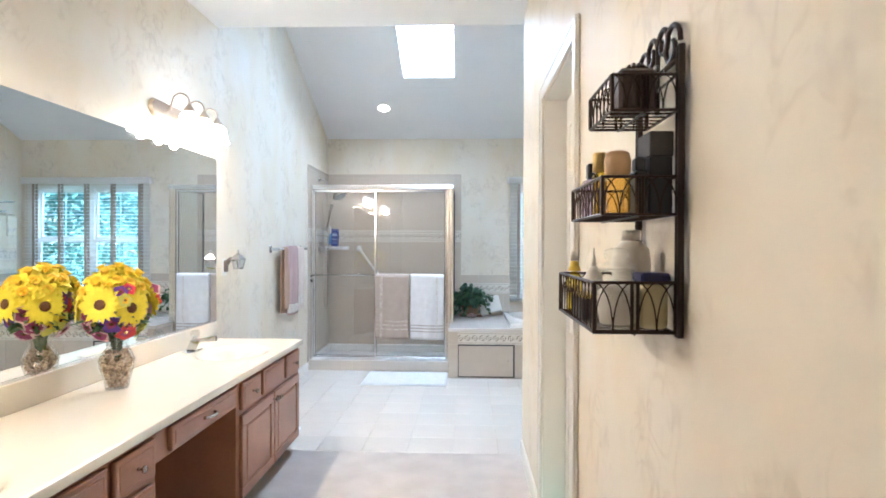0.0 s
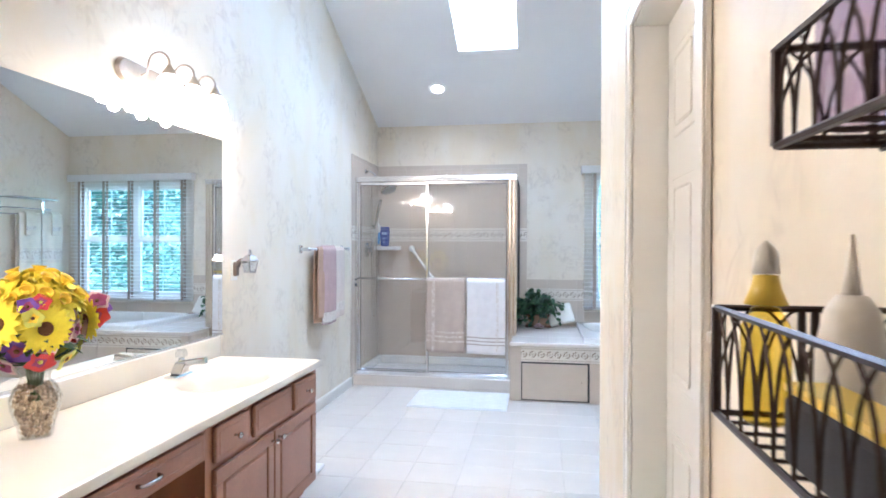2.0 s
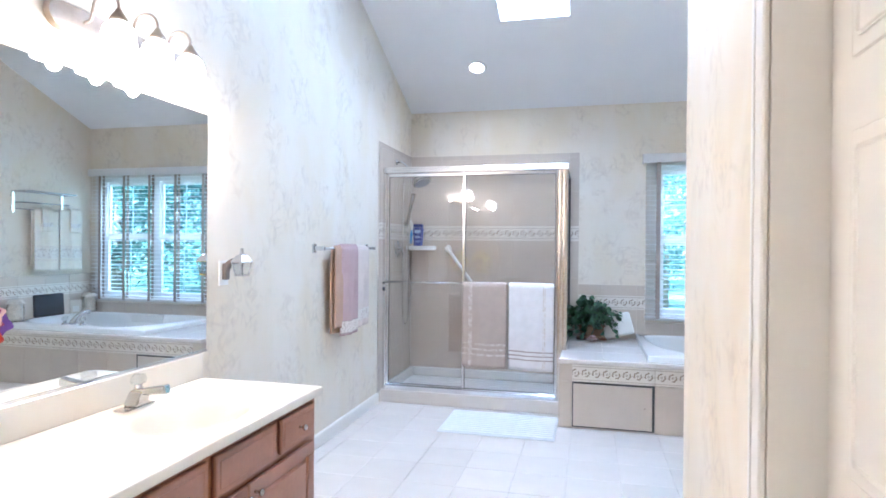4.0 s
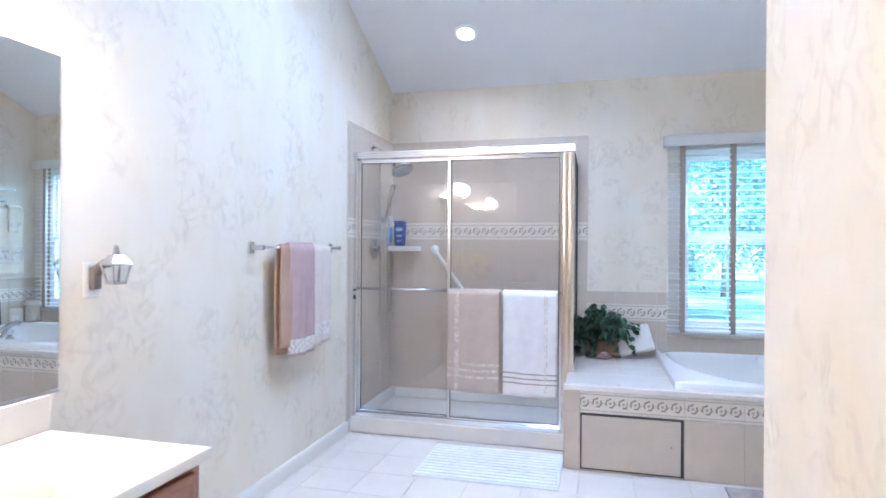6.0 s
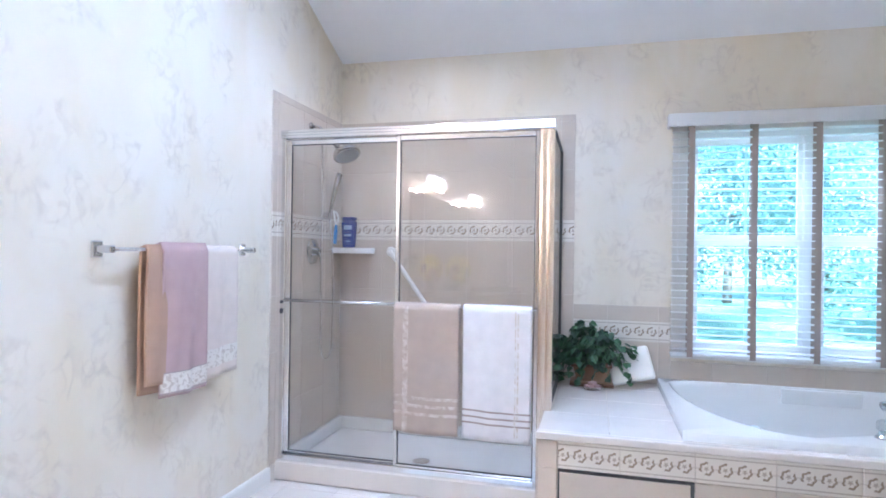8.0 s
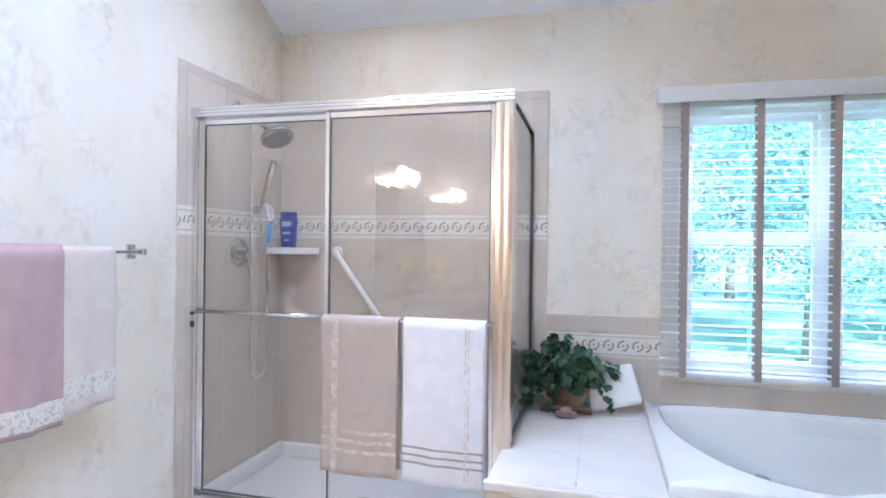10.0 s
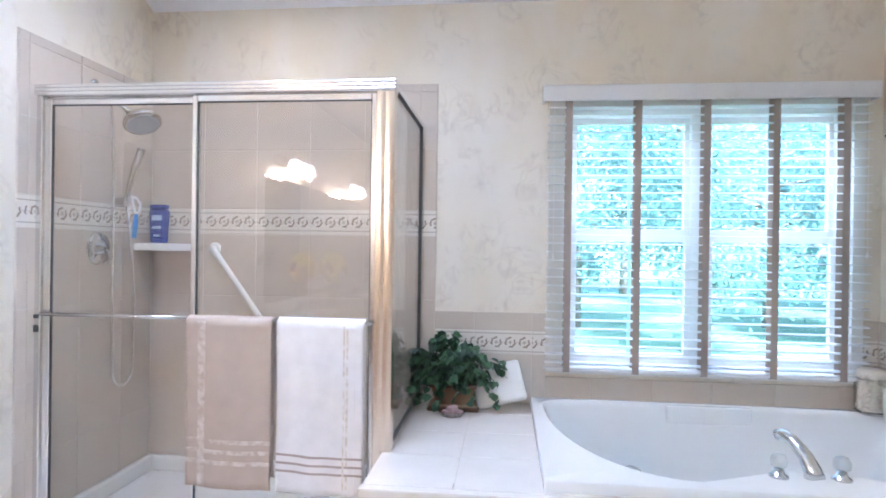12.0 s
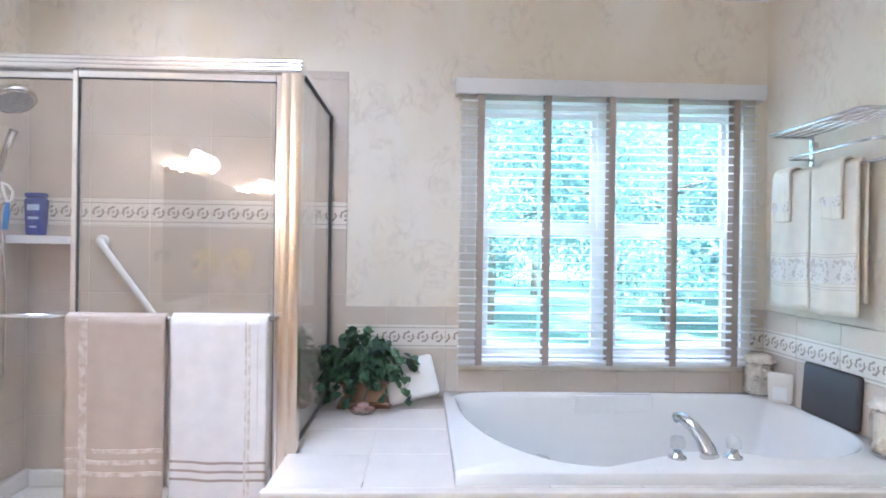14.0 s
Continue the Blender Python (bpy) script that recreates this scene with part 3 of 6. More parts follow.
def shower_door(x0, x1, y, name):
    z0, z1 = 0.135, 2.026
    d = part(name, boxes((x0, x0 + 0.022, y - 0.011, y + 0.011, z0, z1), (x1 - 0.022, x1, y - 0.011, y + 0.011, z0, z1), (x0 + 0.022, x1 - 0.022, y - 0.011, y + 0.011, z0, z0 + 0.022), (x0 + 0.022, x1 - 0.022, y - 0.011, y + 0.011, z1 - 0.028, z1), bevel=0.003), SATIN, s, "polished metal door frame")
    g = part("pane", boxes((x0 + 0.018, x1 - 0.018, y - 0.003, y + 0.003, z0 + 0.018, z1 - 0.02)), DOORGLASS, d, "clear glass pane")
    g.visible_shadow = False
    bm = boxes((x0 + 0.022, x0 + 0.025, y - 0.006, y + 0.006, z0 + 0.022, z1 - 0.028), (x1 - 0.025, x1 - 0.022, y - 0.006, y + 0.006, z0 + 0.022, z1 - 0.028), (x0 + 0.027, x1 - 0.027, y - 0.006, y + 0.006, z1 - 0.031, z1 - 0.028), (x0 + 0.027, x1 - 0.027, y - 0.006, y + 0.006, z0 + 0.022, z0 + 0.026))
    part("gasket", bm, SEAL_AND_SHADE, d, "dark glazing gasket")
    bm = tube(bmesh.new(), [(x0 + 0.01, y - 0.045, 1.065), (x1 - 0.005, y - 0.045, 1.065)], 0.009, 12)
    for x in (x0 + 0.012, x1 - 0.012):
        tube(bm, [(x, y - 0.008, 1.065), (x, y - 0.045, 1.065)], 0.008, 10)
    part("towel_bar", bm, CHROME, d, "round polished bar across the door", smooth=True)
    return d


shower_door(XW + 0.035, -0.785, SY + 0.016, "sliding_door")
shower_door(-0.805, 0.005, SY - 0.010, "sliding_door")
d = part("end_panel", boxes((SX - 0.010, SX + 0.010, SY + 0.031, YB - 0.012, 0.532, 0.556), (SX - 0.010, SX + 0.010, YB - 0.036, YB - 0.012, 0.556, 2.05), (SX - 0.010, SX + 0.010, SY + 0.031, YB - 0.012, 2.05, 2.08), bevel=0.002), SATIN, s, "fixed end panel frame")
g = part("pane", boxes((SX - 0.003, SX + 0.003, SY + 0.031, YB - 0.03, 0.55, 2.055)), DOORGLASS, d, "clear fixed glass pane")
g.visible_shadow = False
part("gasket", boxes((SX - 0.006, SX + 0.0115, YB - 0.041, YB - 0.036, 0.556, 2.05), (SX - 0.006, SX + 0.0115, SY + 0.032, YB - 0.041, 0.556, 0.561), (SX - 0.006, SX + 0.0115, SY + 0.032, YB - 0.041, 2.045, 2.05)), SEAL_AND_SHADE, d, "dark glazing gasket")

for z0, z1 in ((0.985, 1.015), (1.045, 1.062)):
    part("bumper", box(bmesh.new(), XW + 0.014, XW + 0.038, SY - 0.036, SY - 0.0302, z0, z1, bevel=0.002), SEAL_AND_SHADE, s, "black rubber door bumper")
t = thing("shower_curb", "low cream tiled shower curb", "curb")
part("curb", box(bmesh.new(), XW + 0.001, 0.039, SY - 0.055, SY + 0.06, 0.001, 0.111, bevel=0.004), FLOORTILE, t)
t = thing("shower_pan", "white acrylic shower tray with raised sides", "shower tray")
bm = bmesh.new()
box(bm, XW + 0.013, 0.03, SY + 0.062, YB - 0.013, 0.0, 0.06)
box(bm, XW + 0.013, XW + 0.055, SY + 0.062, YB - 0.013, 0.06, 0.15, bevel=0.012, seg=2)
box(bm, XW + 0.055, 0.03, YB - 0.055, YB - 0.013, 0.06, 0.15, bevel=0.012, seg=2)
part("tray", bm, ACRYLIC, t)
part("drain", lathe(bmesh.new(), [(0.055, 0), (0.055, 0.003), (0.045, 0.005), (0.001, 0.005)], 24, pose(-0.736, 6.47, 0.06)), SATIN, t, "round metal drain cover")

# fittings inside
t = thing("rain_shower", "chrome round shower head on a bent arm", "shower head")
part("flange", lathe(bmesh.new(), [(0.03, 0), (0.028, 0.006), (0.012, 0.012)], 18, pose(XW + 0.012, 6.49, 2.18, 0, 90, 0)), CHROME, t, smooth=True)
part("arm", tube(bmesh.new(), [(XW + 0.014, 6.49, 2.18), (XW + 0.06, 6.49, 2.178), (XW + 0.10, 6.492, 2.150), (XW + 0.155, 6.495, 2.075), (XW + 0.205, 6.498, 2.035)], [0.010, 0.010, 0.010, 0.012, 0.018], 12), CHROME, t, smooth=True)
tilt = pose(XW + 0.262, 6.50, 1.992, -14, -26, 0) @ Matrix.Diagonal((0.92, 0.92, 1.15, 1))
part("head", lathe(bmesh.new(), [(0.016, 0.058), (0.024, 0.046), (0.030, 0.040), (0.062, 0.032), (0.088, 0.020), (0.098, 0.004), (0.098, -0.008), (0.090, -0.014), (0.001, -0.014)], 32, tilt), NICKEL, t, smooth=True)
part("spray_face", lathe(bmesh.new(), [(0.082, -0.0145), (0.080, -0.017), (0.001, -0.018)], 28, tilt), material("grey_spray_face", (0.36, 0.36, 0.37), 0.35, vary=0.5, scale=90, fine=220, bump=0.5), t, "grey face with spray nozzles")
t = thing("hand_shower", "chrome hand shower hanging on the shower wall", "hand shower")
part("wand", tube(bmesh.new(), [(XW + 0.070, 6.665, 1.60), (XW + 0.080, 6.672, 1.68), (XW + 0.095, 6.695, 1.79), (XW + 0.112, 6.727, 1.895)], [0.012, 0.014, 0.018, 0.021], 14), NICKEL, t, smooth=True)
part("bracket", box(bmesh.new(), XW + 0.012, XW + 0.078, 6.645, 6.685, 1.575, 1.625, bevel=0.008, seg=2), CHROME, t)
hose = [(XW + 0.10, 6.49, 2.14), (XW + 0.06, 6.55, 2.06), (XW + 0.045, 6.594, 1.85), (XW + 0.045, 6.594, 1.3), (XW + 0.045, 6.596, 0.80)]
hose += [(XW + 0.05, 6.68 - 0.084 * math.cos(a), 0.715 - 0.095 * math.sin(a)) for a in [math.pi * i / 10 for i in range(11)]]
hose += [(XW + 0.05, 6.765, 0.85), (XW + 0.055, 6.762, 1.10), (XW + 0.06, 6.72, 1.40), (XW + 0.068, 6.668, 1.60)]
part("hose", tube(bmesh.new(), hose, 0.0075, 8), SATIN, t, "flexible metal hose", smooth=True)
t = thing("shower_valve", "round chrome shower valve plate with a lever", "valve")
m = pose(XW + 0.012, 6.53, 1.355, 0, 90, 0)
part("plate", lathe(bmesh.new(), [(0.085, 0), (0.082, 0.006), (0.05, 0.012), (0.03, 0.016), (0.028, 0.04), (0.001, 0.042)], 32, m), CHROME, t, smooth=True)
part("lever", tube(bmesh.new(), [(XW + 0.05, 6.53, 1.355), (XW + 0.07, 6.53, 1.325), (XW + 0.075, 6.53, 1.275)], [0.014, 0.010, 0.007], 10), CHROME, t, smooth=True)
t = thing("corner_shelf", "white ceramic corner shelf in the shower", "shelf")
bm = bmesh.new()
n = 10
rim = [(0, 0)] + [(0.265 * math.cos(a) ** 0.6, 0.165 * math.sin(a) ** 0.6) for a in [math.pi / 2 * i / n for i in range(n + 1)]]
lo, hi = [bm.verts.new((XW + 0.013 + a, YB - 0.013 - b2, 1.345)) for a, b2 in rim], [bm.verts.new((XW + 0.013 + a, YB - 0.013 - b2, 1.385)) for a, b2 in rim]
for i in range(len(rim)):
    j = (i + 1) % len(rim)
    bm.faces.new((lo[i], lo[j], hi[j], hi[i]))
bm.faces.new(hi)
bm.faces.new(lo[::-1])
bmesh.ops.recalc_face_normals(bm, faces=bm.faces)
part("slab", bm, ACRYLIC, t)
BLUE = material("glossy_blue_plastic", (0.015, 0.04, 0.28), 0.25, vary=0.05)
PALEBLUE = material("pale_label_print", (0.35, 0.45, 0.75), 0.4)
t = thing("shampoo_bottle", "dark blue shampoo bottle standing on the corner shelf", "bottle")
bm = box(bmesh.new(), XW + 0.058, XW + 0.168, YB - 0.125, YB - 0.075, 1.386, 1.578, bevel=0.014, seg=3)
for v in bm.verts:
    v.co.x = XW + 0.113 + (v.co.x - XW - 0.113) * (0.90 + 0.10 * math.cos((v.co.z - 1.55) * 22))
part("bottle", bm, BLUE, t)
part("cap", box(bmesh.new(), XW + 0.062, XW + 0.164, YB - 0.123, YB - 0.077, 1.579, 1.606, bevel=0.010, seg=2), BLUE, t)
for z0, z1, k in ((1.515, 1.545, 0.030), (1.468, 1.482, 0.026), (1.425, 1.435, 0.018)):
    part("label_bar", boxes((XW + 0.113 - k, XW + 0.113 + k, YB - 0.1275, YB - 0.1252, z0, z1)), PALEBLUE, t)
SKYBLUE = material("light_blue_plastic", (0.03, 0.25, 0.65), 0.3)
t = thing("shower_brush", "white and blue plastic brush hanging by its loop", "brush")
part("loop", tube(bmesh.new(), [(XW + 0.10, 6.665, 1.632), (XW + 0.10, 6.682, 1.585), (XW + 0.102, 6.702, 1.540), (XW + 0.10, 6.738, 1.560), (XW + 0.098, 6.745, 1.598), (XW + 0.096, 6.715, 1.628), (XW + 0.10, 6.665, 1.632)], 0.0065, 8), VINYL, t, smooth=True)
part("handle", tube(bmesh.new(), [(XW + 0.102, 6.702, 1.540), (XW + 0.10, 6.700, 1.49), (XW + 0.098, 6.692, 1.41)], [0.009, 0.014, 0.012], 10), SKYBLUE, t, smooth=True)
t = thing("grab_bar", "slanting white grab bar on the shower wall", "grab bar")
a, b2 = (-1.133, 1.36), (-0.66, 0.735)
part("bar", tube(bmesh.new(), [(a[0], YB - 0.014, a[1]), (a[0], YB - 0.04, a[1]), (a[0] + 0.02, YB - 0.055, a[1] - 0.02), (b2[0] - 0.02, YB - 0.055, b2[1] + 0.02), (b2[0], YB - 0.04, b2[1]), (b2[0], YB - 0.014, b2[1])], 0.016, 12), VINYL, t, smooth=True)
for x, z in (a, b2):
    part("flange", lathe(bmesh.new(), [(0.036, 0), (0.036, 0.005), (0.025, 0.012), (0.016, 0.014)], 20, pose(x, YB - 0.0135, z, 90, 0, 0)), VINYL, t, smooth=True)

# ---------------------------------------------------------------- tub and deck
ZD, ZR, DF = 0.53, 0.57, 5.77
deck = thing("tub_deck", "beige tiled bathtub deck with a decorative border", "tub surround")
part("core", boxes((0.052, XE - 0.001, DF + 0.006, 5.845, 0.001, 0.515), (0.052, 0.690, 5.846, YB - 0.013, 0.001, 0.5278), (0.044, 0.052, 5.80, SY - 0.056, 0.001, 0.515)), GROUT, deck)
part("front_nosing", box(bmesh.new(), 0.036, XE - 0.001, DF - 0.022, DF + 0.02, 0.494, ZD + 0.001, bevel=0.007, seg=2), DECKTILE, deck)

tub = thing("bathtub", "white acrylic oval soaking tub set in the tiled deck", "bathtub")
bm = bmesh.new()
TX0, TX1, TY0, TY1 = 0.695, XE - 0.014, 5.815, YB - 0.012
cx, cy = 1.60, 6.42
N = 160


def rim_point(a, k):
    """The inner outline of the basin: pointed at one end, squarer at the other, drawn in where the taps stand."""
    c, s2 = math.cos(a), math.sin(a)
    rx, ry = (0.505 if c < 0 else 1.20), (0.94 if s2 < 0 else 0.15)
    e = (0.97 if c < 0 else 0.38) if s2 < 0 else (0.6 if c < 0 else 0.5)
    x, y = 1.25 + rx * math.copysign(abs(c) ** e, c), 6.80 + ry * math.copysign(abs(s2) ** e, s2)
    if s2 < 0:
        w = min(1.0, max(0.0, (x - 1.33) / 0.12))
        y += (0.055 + 0.100 * math.exp(-((x - 1.655) / 0.22) ** 4)) * w * w * (3 - 2 * w)
    return cx + (x - cx) * k, cy + (y - cy) * k


rings = []
outer = []
for i in range(N):
    qx, qy = rim_point(2 * math.pi * i / N, 1.0)
    c, s2 = qx - cx, qy - cy
    fx = ((TX1 - cx) if c > 0 else (cx - TX0)) / max(1e-6, abs(c))
    fy = ((TY1 - cy) if s2 > 0 else (cy - TY0)) / max(1e-6, abs(s2))
    f = min(fx, fy)
    outer.append((cx + f * c, cy + f * s2))
for i0, (qx, qy) in enumerate(((TX1, TY1), (TX0, TY1), (TX0, TY0), (TX1, TY0))):
    j = min(range(N), key=lambda i: (outer[i][0] - qx) ** 2 + (outer[i][1] - qy) ** 2)
    outer[j] = (qx, qy)
rings.append([bm.verts.new((x, y, ZD - 0.02)) for x, y in outer])
rings.append([bm.verts.new((x, y, ZR - 0.006)) for x, y in outer])
rings.append([bm.verts.new((x + (cx - x) * 0.004, y + (cy - y) * 0.008, ZR)) for x, y in outer])
for k, z in ((1.012, ZR + 0.001), (1.004, ZR + 0.006), (0.992, ZR + 0.003), (0.975, ZR - 0.025), (0.94, ZR - 0.10), (0.90, ZR - 0.24), (0.84, ZR - 0.36), (0.72, ZR - 0.42), (0.4, ZR - 0.435)):
    rings.append([bm.verts.new((*rim_point(2 * math.pi * i / N, k), z)) for i in range(N)])
for a, c in zip(rings, rings[1:]):
    for i in range(N):
        bm.faces.new((a[i], a[(i + 1) % N], c[(i + 1) % N], c[i]))
bm.faces.new(rings[-1])
bmesh.ops.recalc_face_normals(bm, faces=bm.faces)
part("shell", bm, ACRYLIC, tub, smooth=True)
part("arm_rest", box(bmesh.new(), 1.40, 1.83, 6.918, 6.955, 0.472, 0.568, bevel=0.009, seg=4), ACRYLIC, tub, smooth=True)
part("overflow", lathe(bmesh.new(), [(0.035, 0), (0.033, 0.008), (0.001, 0.012)], 20, pose(1.03, 5.975, 0.55, -60, 0, -30)), CHROME, tub)

f = thing("tub_faucet", "curved chrome tub spout with two clear knobs", "faucet", "", (1.655, 5.962, ZR + 0.001))
part("spout", tube(bmesh.new(), [(0.008, 0, 0), (0.004, 0.005, 0.025), (-0.010, 0.030, 0.068), (-0.032, 0.075, 0.108), (-0.052, 0.115, 0.122), (-0.062, 0.135, 0.112)], [0.036, 0.031, 0.026, 0.023, 0.021, 0.021], 14), CHROME, f, smooth=True)
for dx in (-0.115, 0.10):
    part("valve_base", lathe(bmesh.new(), [(0.034, 0), (0.032, 0.008), (0.02, 0.014), (0.016, 0.03), (0.001, 0.031)], 20, pose(dx, 0, 0)), CHROME, f, smooth=True)
    part("knob", lathe(bmesh.new(), [(0.014, 0.032), (0.028, 0.04), (0.03, 0.065), (0.022, 0.08), (0.001, 0.083)], 8, pose(dx, 0, 0)), CRYSTAL, f, "faceted clear acrylic knob")

# ---------------------------------------------------------------- window and blind
W = tagged(part("window_1", boxes((w[0] + 0.001, w[0] + 0.05, YB + 0.04, YB + 0.11, w[2] + 0.001, w[3] - 0.001), (w[1] - 0.05, w[1] - 0.001, YB + 0.04, YB + 0.11, w[2] + 0.001, w[3] - 0.001), (1.545, 1.635, YB + 0.04, YB + 0.11, w[2] + 0.001, w[3] - 0.001), (w[0] + 0.05, 1.545, YB + 0.04, YB + 0.11, w[2] + 0.001, w[2] + 0.045), (1.635, w[1] - 0.05, YB + 0.04, YB + 0.11, w[2] + 0.001, w[2] + 0.045), (w[0] + 0.05, 1.545, YB + 0.04, YB + 0.11, w[3] - 0.045, w[3] - 0.001), (1.635, w[1] - 0.05, YB + 0.04, YB + 0.11, w[3] - 0.045, w[3] - 0.001), bevel=0.002), VINYL), "white vinyl double hung twin window with grilles", "window", "", "structure")
for x0, x1 in ((w[0] + 0.05, 1.545), (1.635, w[1] - 0.05)):
    for z0, z1, y in ((w[2] + 0.045, 1.465, YB + 0.055), (1.465, w[3] - 0.045, YB + 0.085)):
        bm = boxes((x0, x0 + 0.028, y - 0.014, y + 0.014, z0, z1), (x1 - 0.028, x1, y - 0.014, y + 0.014, z0, z1), (x0 + 0.028, x1 - 0.028, y - 0.014, y + 0.014, z0, z0 + 0.035), (x0 + 0.028, x1 - 0.028, y - 0.014, y + 0.014, z1 - 0.035, z1), bevel=0.002)
        sash = part("sash", bm, VINYL, W)
        g = part("pane", boxes((x0 + 0.024, x1 - 0.024, y - 0.002, y + 0.002, z0 + 0.025, z1 - 0.025)), WINGLASS, sash)
        g.visible_shadow = False
        xm, zm = (x0 + x1) / 2, (z0 + z1) / 2
        part("grille", boxes((xm - 0.008, xm + 0.008, y + 0.003, y + 0.009, z0 + 0.035, z1 - 0.035), (x0 + 0.035, xm - 0.008, y + 0.003, y + 0.009, zm - 0.008, zm + 0.008), (xm + 0.008, x1 - 0.035, y + 0.003, y + 0.009, zm - 0.008, zm + 0.008)), VINYL, sash)
bm = boxes((w[0] - 0.085, w[0], YB - 0.018, YB - 0.0005, w[2] - 0.035, w[3] + 0.07), (w[1], w[1] + 0.06, YB - 0.018, YB - 0.0005, w[2] - 0.035, w[3] + 0.07), (w[0], w[1], YB - 0.018, YB - 0.0005, w[3], w[3] + 0.07), (w[0], w[1], YB - 0.018, YB - 0.0005, w[2] - 0.035, w[2]), bevel=0.003)
for q in ((w[0], w[0] + 0.004, w[2], w[3]), (w[1] - 0.004, w[1], w[2], w[3]), (w[0] + 0.004, w[1] - 0.004, w[2], w[2] + 0.004), (w[0] + 0.004, w[1] - 0.004, w[3] - 0.004, w[3])):
    box(bm, q[0], q[1], YB - 0.001, YB + 0.04, q[2], q[3])
setting("trim_window_casing", bm, TRIM, "white painted window casing and reveal", "trim")

BX0, BX1, BY = 0.765, 2.40, 6.945
bl = thing("venetian_blind", "white venetian blind with taupe cloth tapes, slats open", "blind")
v = bmesh.new()
box(v, 0.737, 2.424, 6.892, 6.906, 2.172, 2.257, bevel=0.006, seg=2)
box(v, 0.737, 0.749, 6.906, 6.98, 2.172, 2.257, bevel=0.002)
box(v, 2.412, 2.424, 6.906, 6.98, 2.172, 2.257, bevel=0.002)
part("valance", v, SLAT, bl, "boxed white valance")
part("head_rail", boxes((BX0, BX1, BY - 0.025, BY + 0.03, 2.19, 2.235)), SLAT, bl)
part("bottom_rail", box(bmesh.new(), BX0, BX1, BY - 0.027, BY + 0.027, 0.730, 0.750, bevel=0.004), SLAT, bl)
count = 31
bm = bmesh.new()
L2 = (BX1 - BX0) / 2
prof = [(-0.025, -0.001), (-0.0125, 0.0008), (0, 0.0015), (0.0125, 0.0008), (0.025, -0.001), (0.025, -0.004), (0, -0.0015), (-0.025, -0.004)]
ends = [[bm.verts.new((x, y, z)) for y, z in prof] for x in (-L2, L2)]
for i in range(8):
    j = (i + 1) % 8
    bm.faces.new((ends[0][i], ends[0][j], ends[1][j], ends[1][i]))
bm.faces.new(ends[0][::-1])
bm.faces.new(ends[1])
bmesh.ops.recalc_face_normals(bm, faces=bm.faces)
first = part("slat", bm, SLAT, bl)
zs = [0.776 + (2.15 - 0.776) * i / (count - 1) for i in range(count)]
for i, z in enumerate(zs):
    ob = first if i == 0 else again(first, Matrix(), bl)
    ob.matrix_basis = pose((BX0 + BX1) / 2, BY, z, random.uniform(-2, 2) + 3, random.uniform(-0.06, 0.06), 0)
for x in (0.878, 1.238, 1.587, 1.932, 2.272):
    bm = boxes((x - 0.017, x + 0.017, BY - 0.0305, BY - 0.029, 0.728, 2.19), (x - 0.017, x + 0.017, BY + 0.029, BY + 0.0305, 0.728, 2.19), (x - 0.017, x + 0.017, BY - 0.0305, BY + 0.0305, 0.726, 0.728))
    part("tape", bm, TAPE, bl, "taupe woven ladder tape")
for x, z in ((0.80, 1.36), (2.372, 1.39)):
    bm = tube(bmesh.new(), [(x, BY - 0.034, 2.18), (x, BY - 0.034, z)], 0.0014, 5)
    part("cord", bm, SLAT, bl)
    part("tassel", lathe(bmesh.new(), [(0.002, 0.03), (0.005, 0.02), (0.006, 0.0), (0.001, -0.002)], 10, pose(x, BY - 0.034, z - 0.03)), SLAT, bl)

# ---------------------------------------------------------------- towels and rails
def cloth(name, tone, stripe=None):
    return material(name, tone, 0.95, vary=0.07, scale=14, fine=420, bump=0.9, spec=0.1)


# tan: the mauve towel's shaded, warm-lit fall put into a cloth colour
MAUVE, MAUVE_SHADED = cloth("mauve_terry", (0.52, 0.375, 0.36)), cloth("tan_terry", (0.50, 0.345, 0.25))
CREAMTERRY, WHITETERRY = cloth("cream_terry", (0.72, 0.63, 0.56)), cloth("white_terry", (0.82, 0.80, 0.80))
TAUPE, IVORY = cloth("taupe_terry", (0.53, 0.44, 0.37)), cloth("ivory_terry", (0.80, 0.74, 0.62))
GREYSTRIPE, PALESTRIPE = cloth("grey_brown_weave", (0.44, 0.37, 0.34)), cloth("pale_weave", (0.64, 0.56, 0.51))


def brocade():
    """Pale woven band with tan leaf scrolls."""
    m = material("brocade_band", (0.76, 0.70, 0.66), 0.7, vary=0.05, bump=0.3)
    n, l = m.node_tree.nodes, m.node_tree.links
    co, t, r, mix = n.new("ShaderNodeTexCoord"), n.new("ShaderNodeTexNoise"), n.new("ShaderNodeMapRange"), n.new("ShaderNodeMix")
    t.inputs["Scale"].default_value, t.inputs["Detail"].default_value, t.inputs["Distortion"].default_value = 42, 1, 1.2
    r.inputs[1].default_value, r.inputs[2].default_value = 0.54, 0.58
    mix.data_type = "RGBA"
    mix.inputs[6].default_value, mix.inputs[7].default_value = (0.76, 0.71, 0.64, 1), (0.58, 0.51, 0.44, 1)
    l.new(co.outputs["Object"], t.inputs["Vector"])
    l.new(t.outputs[0], r.inputs[0])
    l.new(r.outputs[0], mix.inputs[0])
    l.new(mix.outputs[2], n["Principled BSDF"].inputs["Base Color"])
    return m


